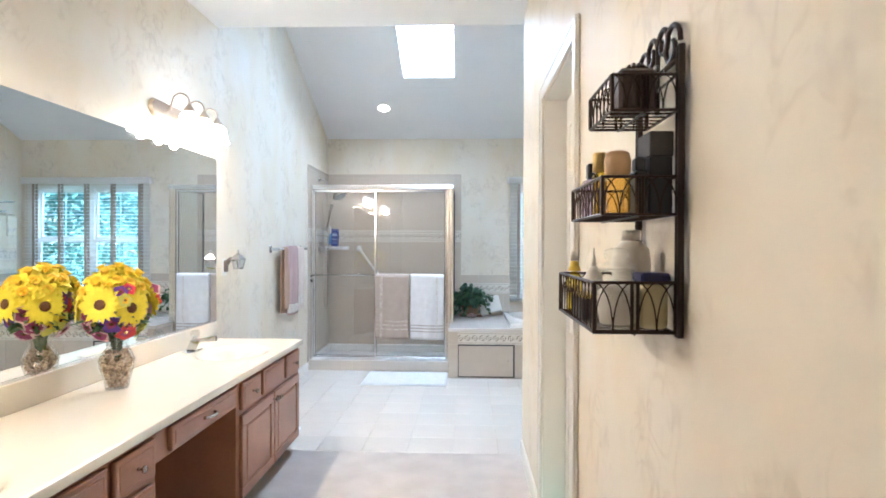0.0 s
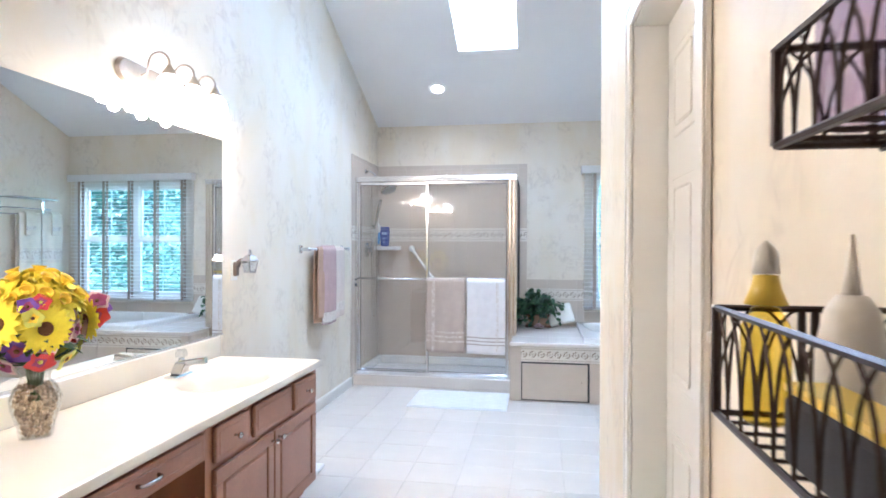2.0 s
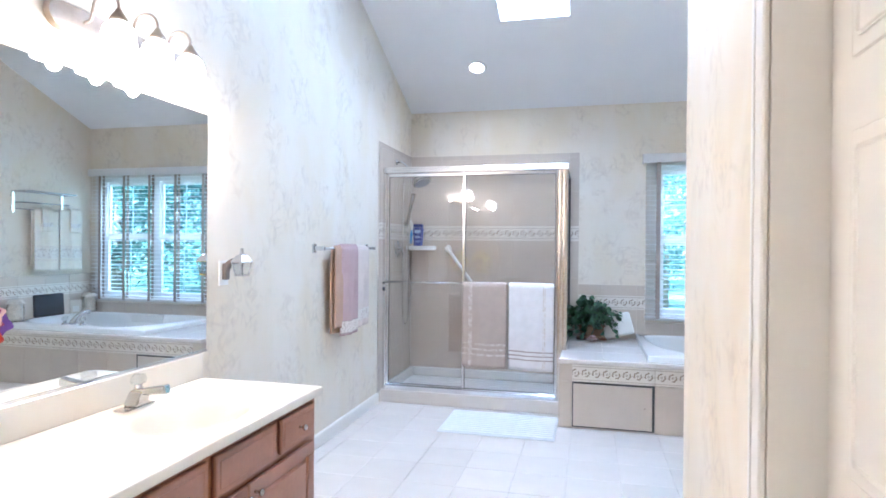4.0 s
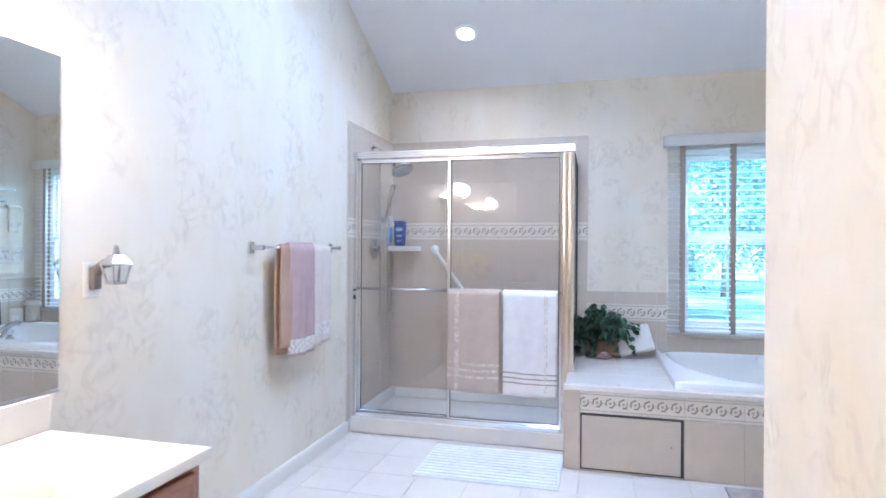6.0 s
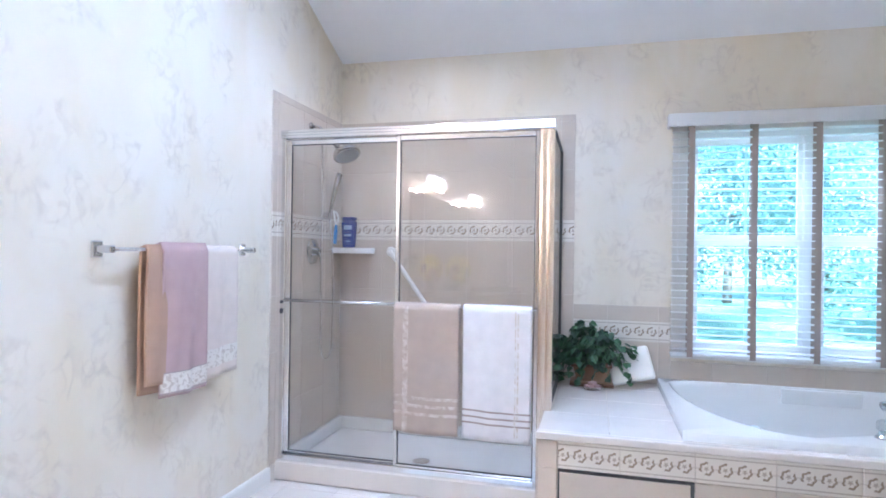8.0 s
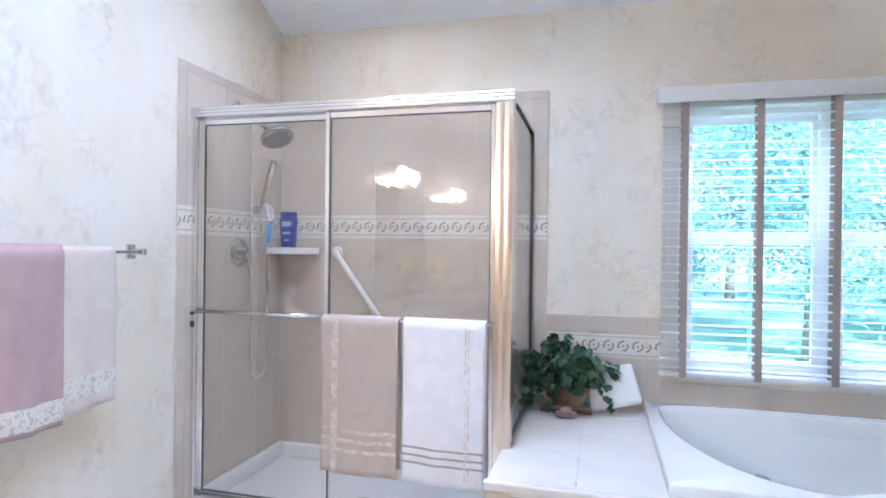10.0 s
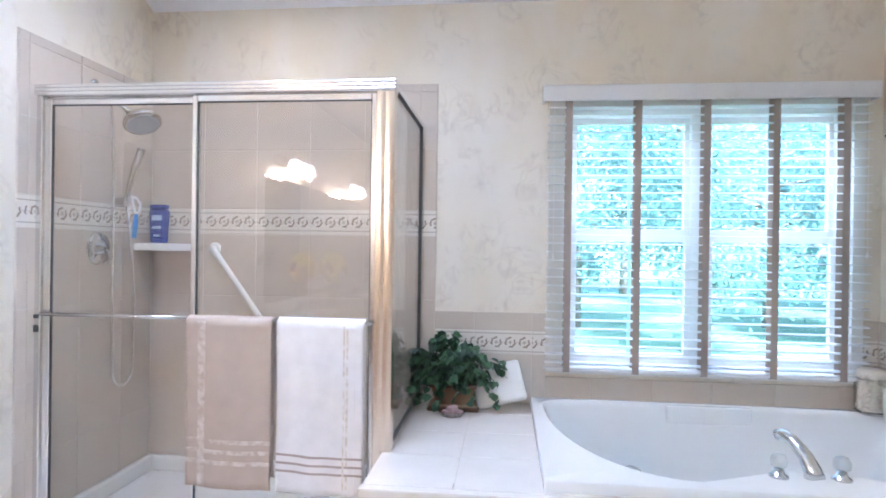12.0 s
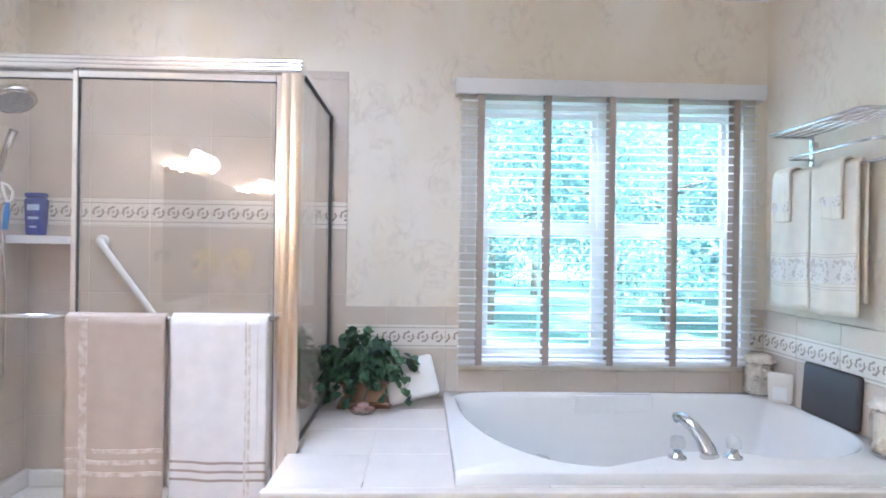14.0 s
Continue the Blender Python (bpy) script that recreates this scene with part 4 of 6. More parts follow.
def beaded(name, ground, bead):
    """A stripe of raised bright loops on the towel's own ground."""
    m = cloth(name, ground)
    n, l = m.node_tree.nodes, m.node_tree.links
    co, t, r, mix = n.new("ShaderNodeTexCoord"), n.new("ShaderNodeTexNoise"), n.new("ShaderNodeMapRange"), n.new("ShaderNodeMix")
    t.inputs["Scale"].default_value, t.inputs["Detail"].default_value, t.inputs["Distortion"].default_value = 34, 2, 0.3
    r.inputs[1].default_value, r.inputs[2].default_value = 0.36, 0.66
    mix.data_type = "RGBA"
    mix.inputs[6].default_value, mix.inputs[7].default_value = (*ground, 1), (*bead, 1)
    l.new(co.outputs["Object"], t.inputs["Vector"])
    l.new(t.outputs[0], r.inputs[0])
    l.new(r.outputs[0], mix.inputs[0])
    l.new(mix.outputs[2], n["Principled BSDF"].inputs["Base Color"])
    n["Principled BSDF"].inputs["Roughness"].default_value = 0.55
    return m


BROCADE = brocade()
BEADS_TAUPE = beaded("taupe_bead_stripe", (0.53, 0.44, 0.37), (0.72, 0.66, 0.61))
BEADS_WHITE = beaded("white_bead_stripe", (0.66, 0.59, 0.52), (0.84, 0.83, 0.83))


def drape(width, front, back, bar=0.012, wave=0.006, waves=2.0, thick=0.007, seed=0, lift=0.0, s_range=None, w_range=None, taper=0.0):
    """Cloth hung over a bar that runs along x; the front falls towards -y. s_range and w_range cut out a band of it."""
    rnd = random.Random(seed)
    ph, ph2 = rnd.uniform(0, 6), rnd.uniform(0, 6)
    r = bar + thick * 0.5 + 0.001
    total = front + math.pi * r + back
    ns, nw = 46, 26
    s0, s1 = s_range or (0, total)
    w0, w1 = w_range or (0, 1)
    bm = bmesh.new()

    def at(s, u, off):
        x = (u - 0.5) * width
        if s < front:
            fall = front - s
            y, z, ny, nz = -r, -fall, -1, 0
        elif s < front + math.pi * r:
            a = (s - front) / r
            y, z, ny, nz = -r * math.cos(a), r * math.sin(a), -math.cos(a), math.sin(a)
            fall = 0
        else:
            fall = s - front - math.pi * r
            y, z, ny, nz = r, -fall, 1, 0
        k = min(1, fall / 0.25)
        bend = k * wave * (math.sin(u * waves * 6.283 + ph) + 0.5 * math.sin(u * waves * 13.1 + ph2 + fall * 4))
        x *= 1 - taper * k * (0.6 + 0.4 * math.sin(ph + fall * 5))
        sag = 0.004 * math.sin(ph + u * 5) * k
        y = y + (bend if s < front else bend * 0.6)
        if s > front + math.pi * r:
            y = max(y, r * 0.6)
        return Vector((x, y + ny * (off + lift), z + nz * (off + lift) + sag))

    sides = []
    for off in (thick / 2, -thick / 2):
        sides.append([[bm.verts.new(at(s0 + (s1 - s0) * i / ns, w0 + (w1 - w0) * j / nw, off)) for j in range(nw + 1)] for i in range(ns + 1)])
    a, c = sides
    for i in range(ns):
        for j in range(nw):
            bm.faces.new((a[i][j], a[i][j + 1], a[i + 1][j + 1], a[i + 1][j]))
            bm.faces.new((c[i][j], c[i + 1][j], c[i + 1][j + 1], c[i][j + 1]))
    for i in range(ns):
        bm.faces.new((a[i][0], a[i + 1][0], c[i + 1][0], c[i][0]))
        bm.faces.new((a[i][nw], c[i][nw], c[i + 1][nw], a[i + 1][nw]))
    for j in range(nw):
        bm.faces.new((a[0][j], c[0][j], c[0][j + 1], a[0][j + 1]))
        bm.faces.new((a[ns][j], a[ns][j + 1], c[ns][j + 1], c[ns][j]))
    bmesh.ops.recalc_face_normals(bm, faces=bm.faces)
    return bm


def towel(label, place, turn, width, front, back, mat, bands=(), group="", lift=0.0, seed=0, name="towel", **more):
    ob = thing(name, label, "towel", group, place, turn)
    part("cloth", drape(width, front, back, seed=seed, lift=lift, **more), mat, ob, smooth=True)
    for nm, bmat, s_range, w_range in bands:
        more2 = dict(more)
        more2["thick"] = 0.002
        more2["bar"] = more.get("bar", 0.012) + (more.get("thick", 0.007) - 0.002) / 2
        part(nm, drape(width, front, back, seed=seed, lift=lift + more.get("thick", 0.007) / 2 + 0.0012, s_range=s_range, w_range=w_range, **more2), bmat, ob, smooth=True)
    return ob


def stripes(mat, at, w=(0.003, 0.997), t=0.008):
    return [("stripe", mat, (z, z + t), w) for z in at]


# on the shower door
BARY = SY - 0.010 - 0.045
towel("taupe bath towel with pale stripes over the shower bar", (-0.602, BARY, 1.065), 0, 0.375, 0.705, 0.66, TAUPE,
      stripes(BEADS_TAUPE, (0.10, 0.145, 0.188), t=0.017) + [("stripe", BEADS_TAUPE, (0.0, 0.70), (0.14, 0.225))], "shower towels", seed=3, wave=0.006, waves=1.3)
towel("white bath towel with grey brown stripes over the shower bar", (-0.208, BARY, 1.065), 0, 0.37, 0.71, 0.66, WHITETERRY,
      stripes(GREYSTRIPE, (0.085, 0.118, 0.152), t=0.009) + [("stripe", BEADS_WHITE, (0.0, 0.70), (0.765, 0.785)), ("stripe", BEADS_WHITE, (0.0, 0.70), (0.80, 0.825)), ("stripe", WHITETERRY, (0.0, 0.70), (0.835, 0.90))], "shower towels", seed=4, wave=0.005, waves=1.5)

# bar on the long wall
t = thing("towel_bar", "chrome wall towel bar with square posts", "towel bar")
RX, RZ = XW + 0.07, 1.362
part("rod", tube(bmesh.new(), [(RX, 4.785, RZ), (RX, 5.75, RZ)], 0.008, 12), CHROME, t, smooth=True)
for y in (4.785, 5.735):
    bm = bmesh.new()
    box(bm, XW + 0.0005, XW + 0.012, y - 0.026, y + 0.026, RZ - 0.032, RZ + 0.032, bevel=0.004)
    box(bm, XW + 0.010, RX + 0.012, y - 0.013, y + 0.013, RZ - 0.014, RZ + 0.014, bevel=0.004)
    part("post", bm, CHROME, t)
# back fall of the mauve towel as its own cloth, its shade coloured in
towel("tan back fall of the mauve towel, shade put into its colour", (RX, 5.065, RZ), 90, 0.22, 0.56, 0.60, MAUVE_SHADED, (), "wall towels", seed=7, wave=0.006, waves=1.0, thick=0.010)
towel("mauve hand towel with a pale brocade band", (RX + 0.003, 5.172, RZ + 0.004), 90, 0.29, 0.63, 0.56, MAUVE, [("band", BROCADE, (0.02, 0.10), (0.002, 0.998)), ("stripe", GREYSTRIPE, (0.10, 0.105), (0.002, 0.998)), ("stripe", GREYSTRIPE, (0.012, 0.018), (0.002, 0.998))], "wall towels", lift=0.012, seed=8, wave=0.009, waves=1.3, taper=0.05)
towel("cream hand towel with a pale brocade band", (RX, 5.43, RZ), 90, 0.27, 0.60, 0.56, CREAMTERRY, [("band", BROCADE, (0.05, 0.135), (0.002, 0.998))], "wall towels", lift=0.003, seed=9, wave=0.007, waves=1.2)

# chrome rack over the foot of the tub
t = thing("towel_rack", "chrome wall rack with a rod shelf and towel bar", "towel rack")
RY0, RY1, RXF, RZ2 = 5.98, 6.60, 2.25, 1.915
bm = tube(bmesh.new(), [(XE - 0.03, RY1, RZ2), (RXF + 0.03, RY1, RZ2), (RXF, RY1 - 0.03, RZ2), (RXF, RY0 + 0.03, RZ2), (RXF + 0.03, RY0, RZ2), (XE - 0.03, RY0, RZ2)], 0.008, 10)
part("shelf_rim", bm, CHROME, t, smooth=True)
for k in range(4):
    x = RXF + 0.05 + 0.045 * k
    part("shelf_rod", tube(bmesh.new(), [(x, RY0, RZ2), (x, RY1, RZ2)], 0.005, 8), CHROME, t, smooth=True)
for y in (RY0 + 0.02, RY1 - 0.02):
    bm = bmesh.new()
    box(bm, XE - 0.035, XE - 0.022, y - 0.012, y + 0.012, 1.70, RZ2 + 0.006, bevel=0.003)
    box(bm, XE - 0.022, XE - 0.0005, y - 0.010, y + 0.010, 1.86, 1.89, bevel=0.003)
    box(bm, XE - 0.022, XE - 0.0005, y - 0.010, y + 0.010, 1.73, 1.76, bevel=0.003)
    part("bracket", bm, CHROME, t)
part("lower_rail", tube(bmesh.new(), [(XE - 0.03, RY1 - 0.03, 1.80), (2.33, RY1 - 0.05, 1.80), (2.31, RY1 - 0.08, 1.80), (2.31, RY0 + 0.03, 1.80), (2.33, RY0, 1.80), (XE - 0.03, RY0 + 0.02, 1.80)], 0.007, 10), CHROME, t, smooth=True)
part("towel_rail", tube(bmesh.new(), [(XE - 0.03, RY0 + 0.02, 1.735), (2.42, RY0 + 0.02, 1.735), (2.42, 6.80, 1.735), (XE - 0.001, 6.80, 1.735)], 0.007, 10), CHROME, t, smooth=True)
for y, sd in ((6.645, 11), (6.335, 12)):
    towel("ivory bath towel with a woven border on the rack", (2.42, y, 1.735), -90, 0.295, 0.66, 0.60, IVORY, [("band", BROCADE, (0.14, 0.25), (0.003, 0.997))] + stripes(PALESTRIPE, (0.112, 0.124, 0.258, 0.270), t=0.004), "rack towels", seed=sd, wave=0.005, waves=1.0, thick=0.012)
for y, sd in ((6.69, 13), (6.33, 14)):
    towel("folded ivory washcloth over the bath towel", (2.42, y, 1.737), -90, 0.13, 0.235, 0.18, IVORY, [("band", BROCADE, (0.055, 0.10), (0.003, 0.997))], "washcloths", lift=0.017, seed=sd, wave=0.002, name="washcloth", thick=0.012)

# ---------------------------------------------------------------- mats, scale, night light
MATW = material("white_bath_mat", (0.78, 0.80, 0.80), 0.95, vary=0.06, scale=18, fine=260, bump=1.0, spec=0.1)
t = thing("bath_mat", "white ribbed cotton bath mat before the shower", "bath mat")
bm = bmesh.new()
box(bm, -0.835, 0.03, 5.405, 5.985, 0.0005, 0.010, bevel=0.004)
for k in range(12):
    y = 5.417 + k * 0.0472
    part("rib", box(bmesh.new(), -0.825, 0.02, y, y + 0.036, 0.0095, 0.018, bevel=0.005), MATW, t)
part("backing", bm, MATW, t)
GREYRUG = material("grey_pile_rug", (0.42, 0.38, 0.35), 0.95, vary=0.2, scale=30, fine=260, bump=1.0, spec=0.1)
t = thing("rug", "small grey pile rug before the tub", "rug")
part("pile", box(bmesh.new(), 0.945, 1.75, 5.05, 5.70, 0.0005, 0.016, bevel=0.006, seg=2), GREYRUG, t)
t = thing("bathroom_scale", "flat white bathroom scale beside the vanity", "scale")
part("platform", box(bmesh.new(), -1.33, -1.01, 3.625, 3.93, 0.018, 0.042, bevel=0.010, seg=3), VINYL, t)
part("foot_pad", boxes((-1.31, -1.27, 3.65, 3.69, 0.0005, 0.018), (-1.07, -1.03, 3.65, 3.69, 0.0005, 0.018), (-1.31, -1.27, 3.87, 3.91, 0.0005, 0.018), (-1.07, -1.03, 3.87, 3.91, 0.0005, 0.018)), SEAL_AND_SHADE, t)

t = thing("outlet", "white wall outlet plate", "outlet")
part("plate", box(bmesh.new(), XW + 0.0005, XW + 0.007, 3.738, 3.816, 1.178, 1.302, bevel=0.002), VINYL, t)
t = thing("night_light", "small metal and glass lantern night light", "night light")
NX, NY = XW + 0.108, 3.777
PEWTER = material("pewter_lantern", (0.62, 0.62, 0.63), 0.12, 1.0, vary=0.1, scale=60)
TAUPEPL = material("taupe_plastic", (0.16, 0.13, 0.11), 0.45, vary=0.1)
part("plug", box(bmesh.new(), XW + 0.0065, XW + 0.030, NY - 0.020, NY + 0.020, 1.205, 1.29, bevel=0.007, seg=2), TAUPEPL, t, smooth=True)
part("arm", tube(bmesh.new(), [(XW + 0.024, NY, 1.262), (XW + 0.036, NY, 1.288), (XW + 0.055, NY, 1.300), (NX - 0.02, NY, 1.296)], [0.017, 0.017, 0.015, 0.011], 10), TAUPEPL, t, smooth=True)
quarter = pose(NX, NY, 0, 0, 0, 30)
part("lantern_glass", lathe(bmesh.new(), [(0.029, 1.236), (0.046, 1.294), (0.044, 1.296), (0.001, 1.296)], 4, quarter), pane_glass("lantern_glass", (0.88, 0.9, 0.92), 0.02), t)
part("roof", lathe(bmesh.new(), [(0.001, 1.2945), (0.054, 1.2945), (0.054, 1.299), (0.026, 1.330), (0.012, 1.335), (0.012, 1.342)], 4, quarter), PEWTER, t)
part("finial", lathe(bmesh.new(), [(0.010, 1.3425), (0.007, 1.348), (0.011, 1.352), (0.006, 1.357), (0.009, 1.362), (0.001, 1.368)], 12, pose(NX, NY, 0)), PEWTER, t, smooth=True)
bm = bmesh.new()
for k in range(4):
    a = math.pi * k / 2 + math.radians(30)
    tube(bm, [(NX + 0.031 * math.cos(a), NY + 0.031 * math.sin(a), 1.232), (NX + 0.049 * math.cos(a), NY + 0.049 * math.sin(a), 1.295)], 0.0035, 6)
lathe(bm, [(0.001, 1.226), (0.036, 1.226), (0.036, 1.236), (0.001, 1.2365)], 4, quarter)
part("cage", bm, PEWTER, t)

# ---------------------------------------------------------------- wire rack with toiletries
IRON = material("dark_bronze_wire", (0.045, 0.030, 0.025), 0.38, 0.7, vary=0.15, scale=40)
rack = thing("wire_wall_rack", "dark bronze wire wall rack with three baskets", "wall rack")
PY0, PY1 = 0.602, 0.845
for y in (PY0, PY1):
    bm = bmesh.new()
    tube(bm, [(XR - 0.012, y, 1.245), (XR - 0.012, y, 1.755)], 0.0065, 8)
    tube(bm, [(XR - 0.012, y + 0.016, 1.245), (XR - 0.012, y + 0.016, 1.755)], 0.005, 8)
    part("post", bm, IRON, rack, smooth=True)


def scroll(y, z, r, turns, hand):
    return [(XR - 0.012, y + hand * (r * (1 - 0.7 * k / 22)) * math.cos(math.pi - turns * 2 * math.pi * k / 22) + hand * r, z + (r * (1 - 0.7 * k / 22)) * math.sin(math.pi - turns * 2 * math.pi * k / 22)) for k in range(23)]


for y, z, r, hand in ((PY0 + 0.005, 1.765, 0.045, 1), (PY1 + 0.01, 1.765, 0.045, -1), (0.73, 1.785, 0.034, 1), (0.73, 1.785, 0.034, -1)):
    part("scroll", tube(bmesh.new(), scroll(y, z, r, 1.15, hand), 0.005, 8), IRON, rack, smooth=True)
part("cross_bar", tube(bmesh.new(), [(XR - 0.012, PY0, 1.735), (XR - 0.012, PY1 + 0.01, 1.735)], 0.005, 8), IRON, rack, smooth=True)
part("centre_stem", tube(bmesh.new(), [(XR - 0.012, 0.73, 1.66), (XR - 0.012, 0.73, 1.79)], 0.005, 8), IRON, rack, smooth=True)


def basket(x0, y0, y1, z0, z1):
    """A wire basket with a slatted floor and pointed arches round it."""
    x1 = XR - 0.016
    b = part("basket", bmesh.new(), IRON, rack)
    rim = bmesh.new()
    loop = [(x0, y0), (x0, y1), (x1, y1), (x1, y0), (x0, y0)]
    for z, r in ((z0, 0.0029), (z1, 0.0029)):
        for p, q in zip(loop, loop[1:]):
            tube(rim, [(*p, z), (*q, z)], r, 6)
    for p in loop[:4]:
        tube(rim, [(*p, z0), (*p, z1)], 0.004, 6)
    xm = (x0 + x1) / 2
    for yy in (y0, y1):
        tube(rim, [(xm - 0.005, yy, z0), (xm - 0.005, yy, z1)], 0.0032, 6)
        tube(rim, [(xm + 0.005, yy, z0), (xm + 0.005, yy, z1)], 0.0032, 6)
    part("rim", rim, IRON, b)

    def arch(p, q):
        """Two crossing bows between p and q."""
        p, q = Vector(p), Vector(q)
        h = z1 - z0
        bows = bmesh.new()
        for s, e in ((p, (p + q) / 2), (q, (p + q) / 2)):
            for a2, b3 in ((s, e), (e, s)):
                pts = []
                for k in range(7):
                    u = k / 6
                    pts.append((*(a2 + (b3 - a2) * (1 - math.cos(u * math.pi / 2))), z0 + h * math.sin(u * math.pi / 2)))
                tube(bows, pts, 0.0013, 5)
        part("arch", bows, IRON, b)

    n2 = max(2, round((y1 - y0) / 0.062))
    for k in range(n2):
        ya, yb = y0 + (y1 - y0) * k / n2, y0 + (y1 - y0) * (k + 1) / n2
        arch((x0, ya), (x0, yb))
    for yy in (y0, y1):
        arch((x0, yy), (xm - 0.005, yy))
        arch((xm + 0.005, yy), (x1, yy))
    n3 = max(4, round((y1 - y0) / 0.028))
    for k in range(1, n3):
        y = y0 + (y1 - y0) * k / n3
        part("floor_wire", tube(bmesh.new(), [(x0, y, z0), (x1, y, z0)], 0.0018, 5), IRON, b)
    part("floor_rail", tube(bmesh.new(), [(xm, y0, z0 - 0.003), (xm, y1, z0 - 0.003)], 0.0025, 5), IRON, b)
    me = b.data
    bm = bmesh.new()
    tube(bm, [(x1, y0 + 0.01, z1), (XR - 0.01, y0 + 0.01, z1)], 0.004, 6)
    yq = min(PY1, y1 - 0.01)
    tube(bm, [(x1, yq, z1), (XR - 0.01, yq, z1)], 0.004, 6)
    bm.to_mesh(me)
    bm.free()


basket(0.447, 0.612, 0.98, 1.252, 1.340)
basket(0.459, 0.606, 0.888, 1.460, 1.526)
basket(0.475, 0.606, 0.785, 1.642, 1.704)

JARGLASS = pane_glass("jar_glass", (0.985, 0.99, 0.985), 0.035)
WHITEPL = material("white_plastic", (0.74, 0.70, 0.63), 0.35, vary=0.03)
COTTON = material("cotton_wool", (0.78, 0.74, 0.68), 0.95, vary=0.06, scale=40, fine=200, bump=0.8)
NAVY = material("navy_plastic_lid", (0.02, 0.025, 0.12), 0.35)
WAX = material("pale_yellow_cream", (0.66, 0.58, 0.34), 0.4, vary=0.06)
BLACK = material("black_lacquer", (0.012, 0.012, 0.014), 0.3, vary=0.1)
SLATE = material("slate_card", (0.028, 0.028, 0.034), 0.6, vary=0.1)
GOLDCAP = material("satin_gold_cap", (0.72, 0.52, 0.20), 0.3, 0.8)
BEECH = material("beech_wood_cap", (0.62, 0.40, 0.20), 0.5, vary=0.12, scale=20)
AMBER = pane_glass("amber_perfume", (0.94, 0.72, 0.30), 0.04)
LILAC = pane_glass("lilac_glass", (0.72, 0.66, 0.80), 0.05)
YELLOWGEL = pane_glass("yellow_perfume", (0.92, 0.80, 0.25), 0.04)
YELLOWPL = material("yellow_plastic", (0.78, 0.55, 0.06), 0.35)


def vessel(name, label, category, x, y, z, pieces, group="toiletries"):
    """Turned pieces one above the other: (name, material, profile, segments)."""
    ob = thing(name, label, category, group, (x, y, z))
    for nm, mat, prof, seg in pieces:
        part(nm, lathe(bmesh.new(), prof, seg), mat, ob, smooth=seg > 8)
    return ob


zb, zm, zt = 1.2540, 1.4630, 1.6445
vessel("apothecary_jar", "clear glass apothecary jar full of cotton balls", "jar", 0.500, 0.665, zb, [
    ("jar", JARGLASS, [(0.03, 0.0), (0.038, 0.004), (0.041, 0.02), (0.041, 0.082), (0.036, 0.090), (0.029, 0.097), (0.030, 0.102), (0.036, 0.105), (0.033, 0.107), (0.026, 0.101), (0.026, 0.096), (0.034, 0.088), (0.038, 0.078), (0.038, 0.02), (0.034, 0.006), (0.001, 0.005)], 28),
    ("cotton", COTTON, [(0.001, 0.007), (0.031, 0.008), (0.036, 0.04), (0.035, 0.066), (0.024, 0.077), (0.010, 0.080), (0.001, 0.079)], 16),
    ("lid", JARGLASS, [(0.026, 0.1075), (0.036, 0.110), (0.036, 0.114), (0.022, 0.119), (0.015, 0.123), (0.021, 0.128), (0.024, 0.135), (0.021, 0.143), (0.010, 0.147), (0.001, 0.148)], 24)])
t = thing("cream_jar", "square pale jar with a navy blue lid", "jar", "toiletries")
part("jar", box(bmesh.new(), 0.538, 0.587, 0.637, 0.695, zb, zb + 0.083, bevel=0.010, seg=2), WAX, t)
part("lid", box(bmesh.new(), 0.536, 0.589, 0.635, 0.697, zb + 0.0835, zb + 0.102, bevel=0.004), NAVY, t)
vessel("lotion_bottle", "cream plastic lotion bottle with round shoulders", "bottle", 0.551, 0.755, zb, [
    ("bottle", WHITEPL, [(0.028, 0), (0.036, 0.004), (0.037, 0.12), (0.034, 0.145), (0.020, 0.160), (0.001, 0.161)], 24), ("cap", WHITEPL, [(0.019, 0.1615), (0.019, 0.18), (0.017, 0.182), (0.001, 0.182)], 20)])
vessel("yellow_bottle", "small yellow bottle with a clear pointed cap", "bottle", 0.474, 0.948, zb, [
    ("bottle", YELLOWGEL, [(0.014, 0), (0.018, 0.004), (0.018, 0.075), (0.010, 0.090), (0.001, 0.092)], 18), ("collar", YELLOWPL, [(0.016, 0.0925), (0.011, 0.105), (0.009, 0.115), (0.001, 0.116)], 16), ("cap", WHITEPL, [(0.010, 0.1165), (0.009, 0.130), (0.007, 0.136), (0.001, 0.142)], 14)])
vessel("squeeze_tube", "white squeeze tube with a thin pointed nozzle", "tube", 0.505, 0.885, zb, [
    ("tube", WHITEPL, [(0.018, 0), (0.022, 0.004), (0.021, 0.07), (0.016, 0.095), (0.009, 0.105), (0.001, 0.105)], 16), ("nozzle", WHITEPL, [(0.006, 0.1055), (0.004, 0.125), (0.0015, 0.145), (0.001, 0.146)], 10)])
t = thing("cosmetic_box", "dark slate cosmetic tin with a yellow rim", "box", "toiletries")
part("tin", box(bmesh.new(), 0.453, 0.485, 0.75, 0.86, zb, zb + 0.045, bevel=0.004), SLATE, t)
part("rim", box(bmesh.new(), 0.453, 0.485, 0.75, 0.86, zb + 0.0455, zb + 0.052, bevel=0.002), YELLOWPL, t)
vessel("black_pot", "round dark cosmetic pot", "jar", 0.545, 0.93, zb, [("pot", SLATE, [(0.018, 0), (0.02, 0.003), (0.02, 0.04), (0.018, 0.044), (0.001, 0.044)], 18)])

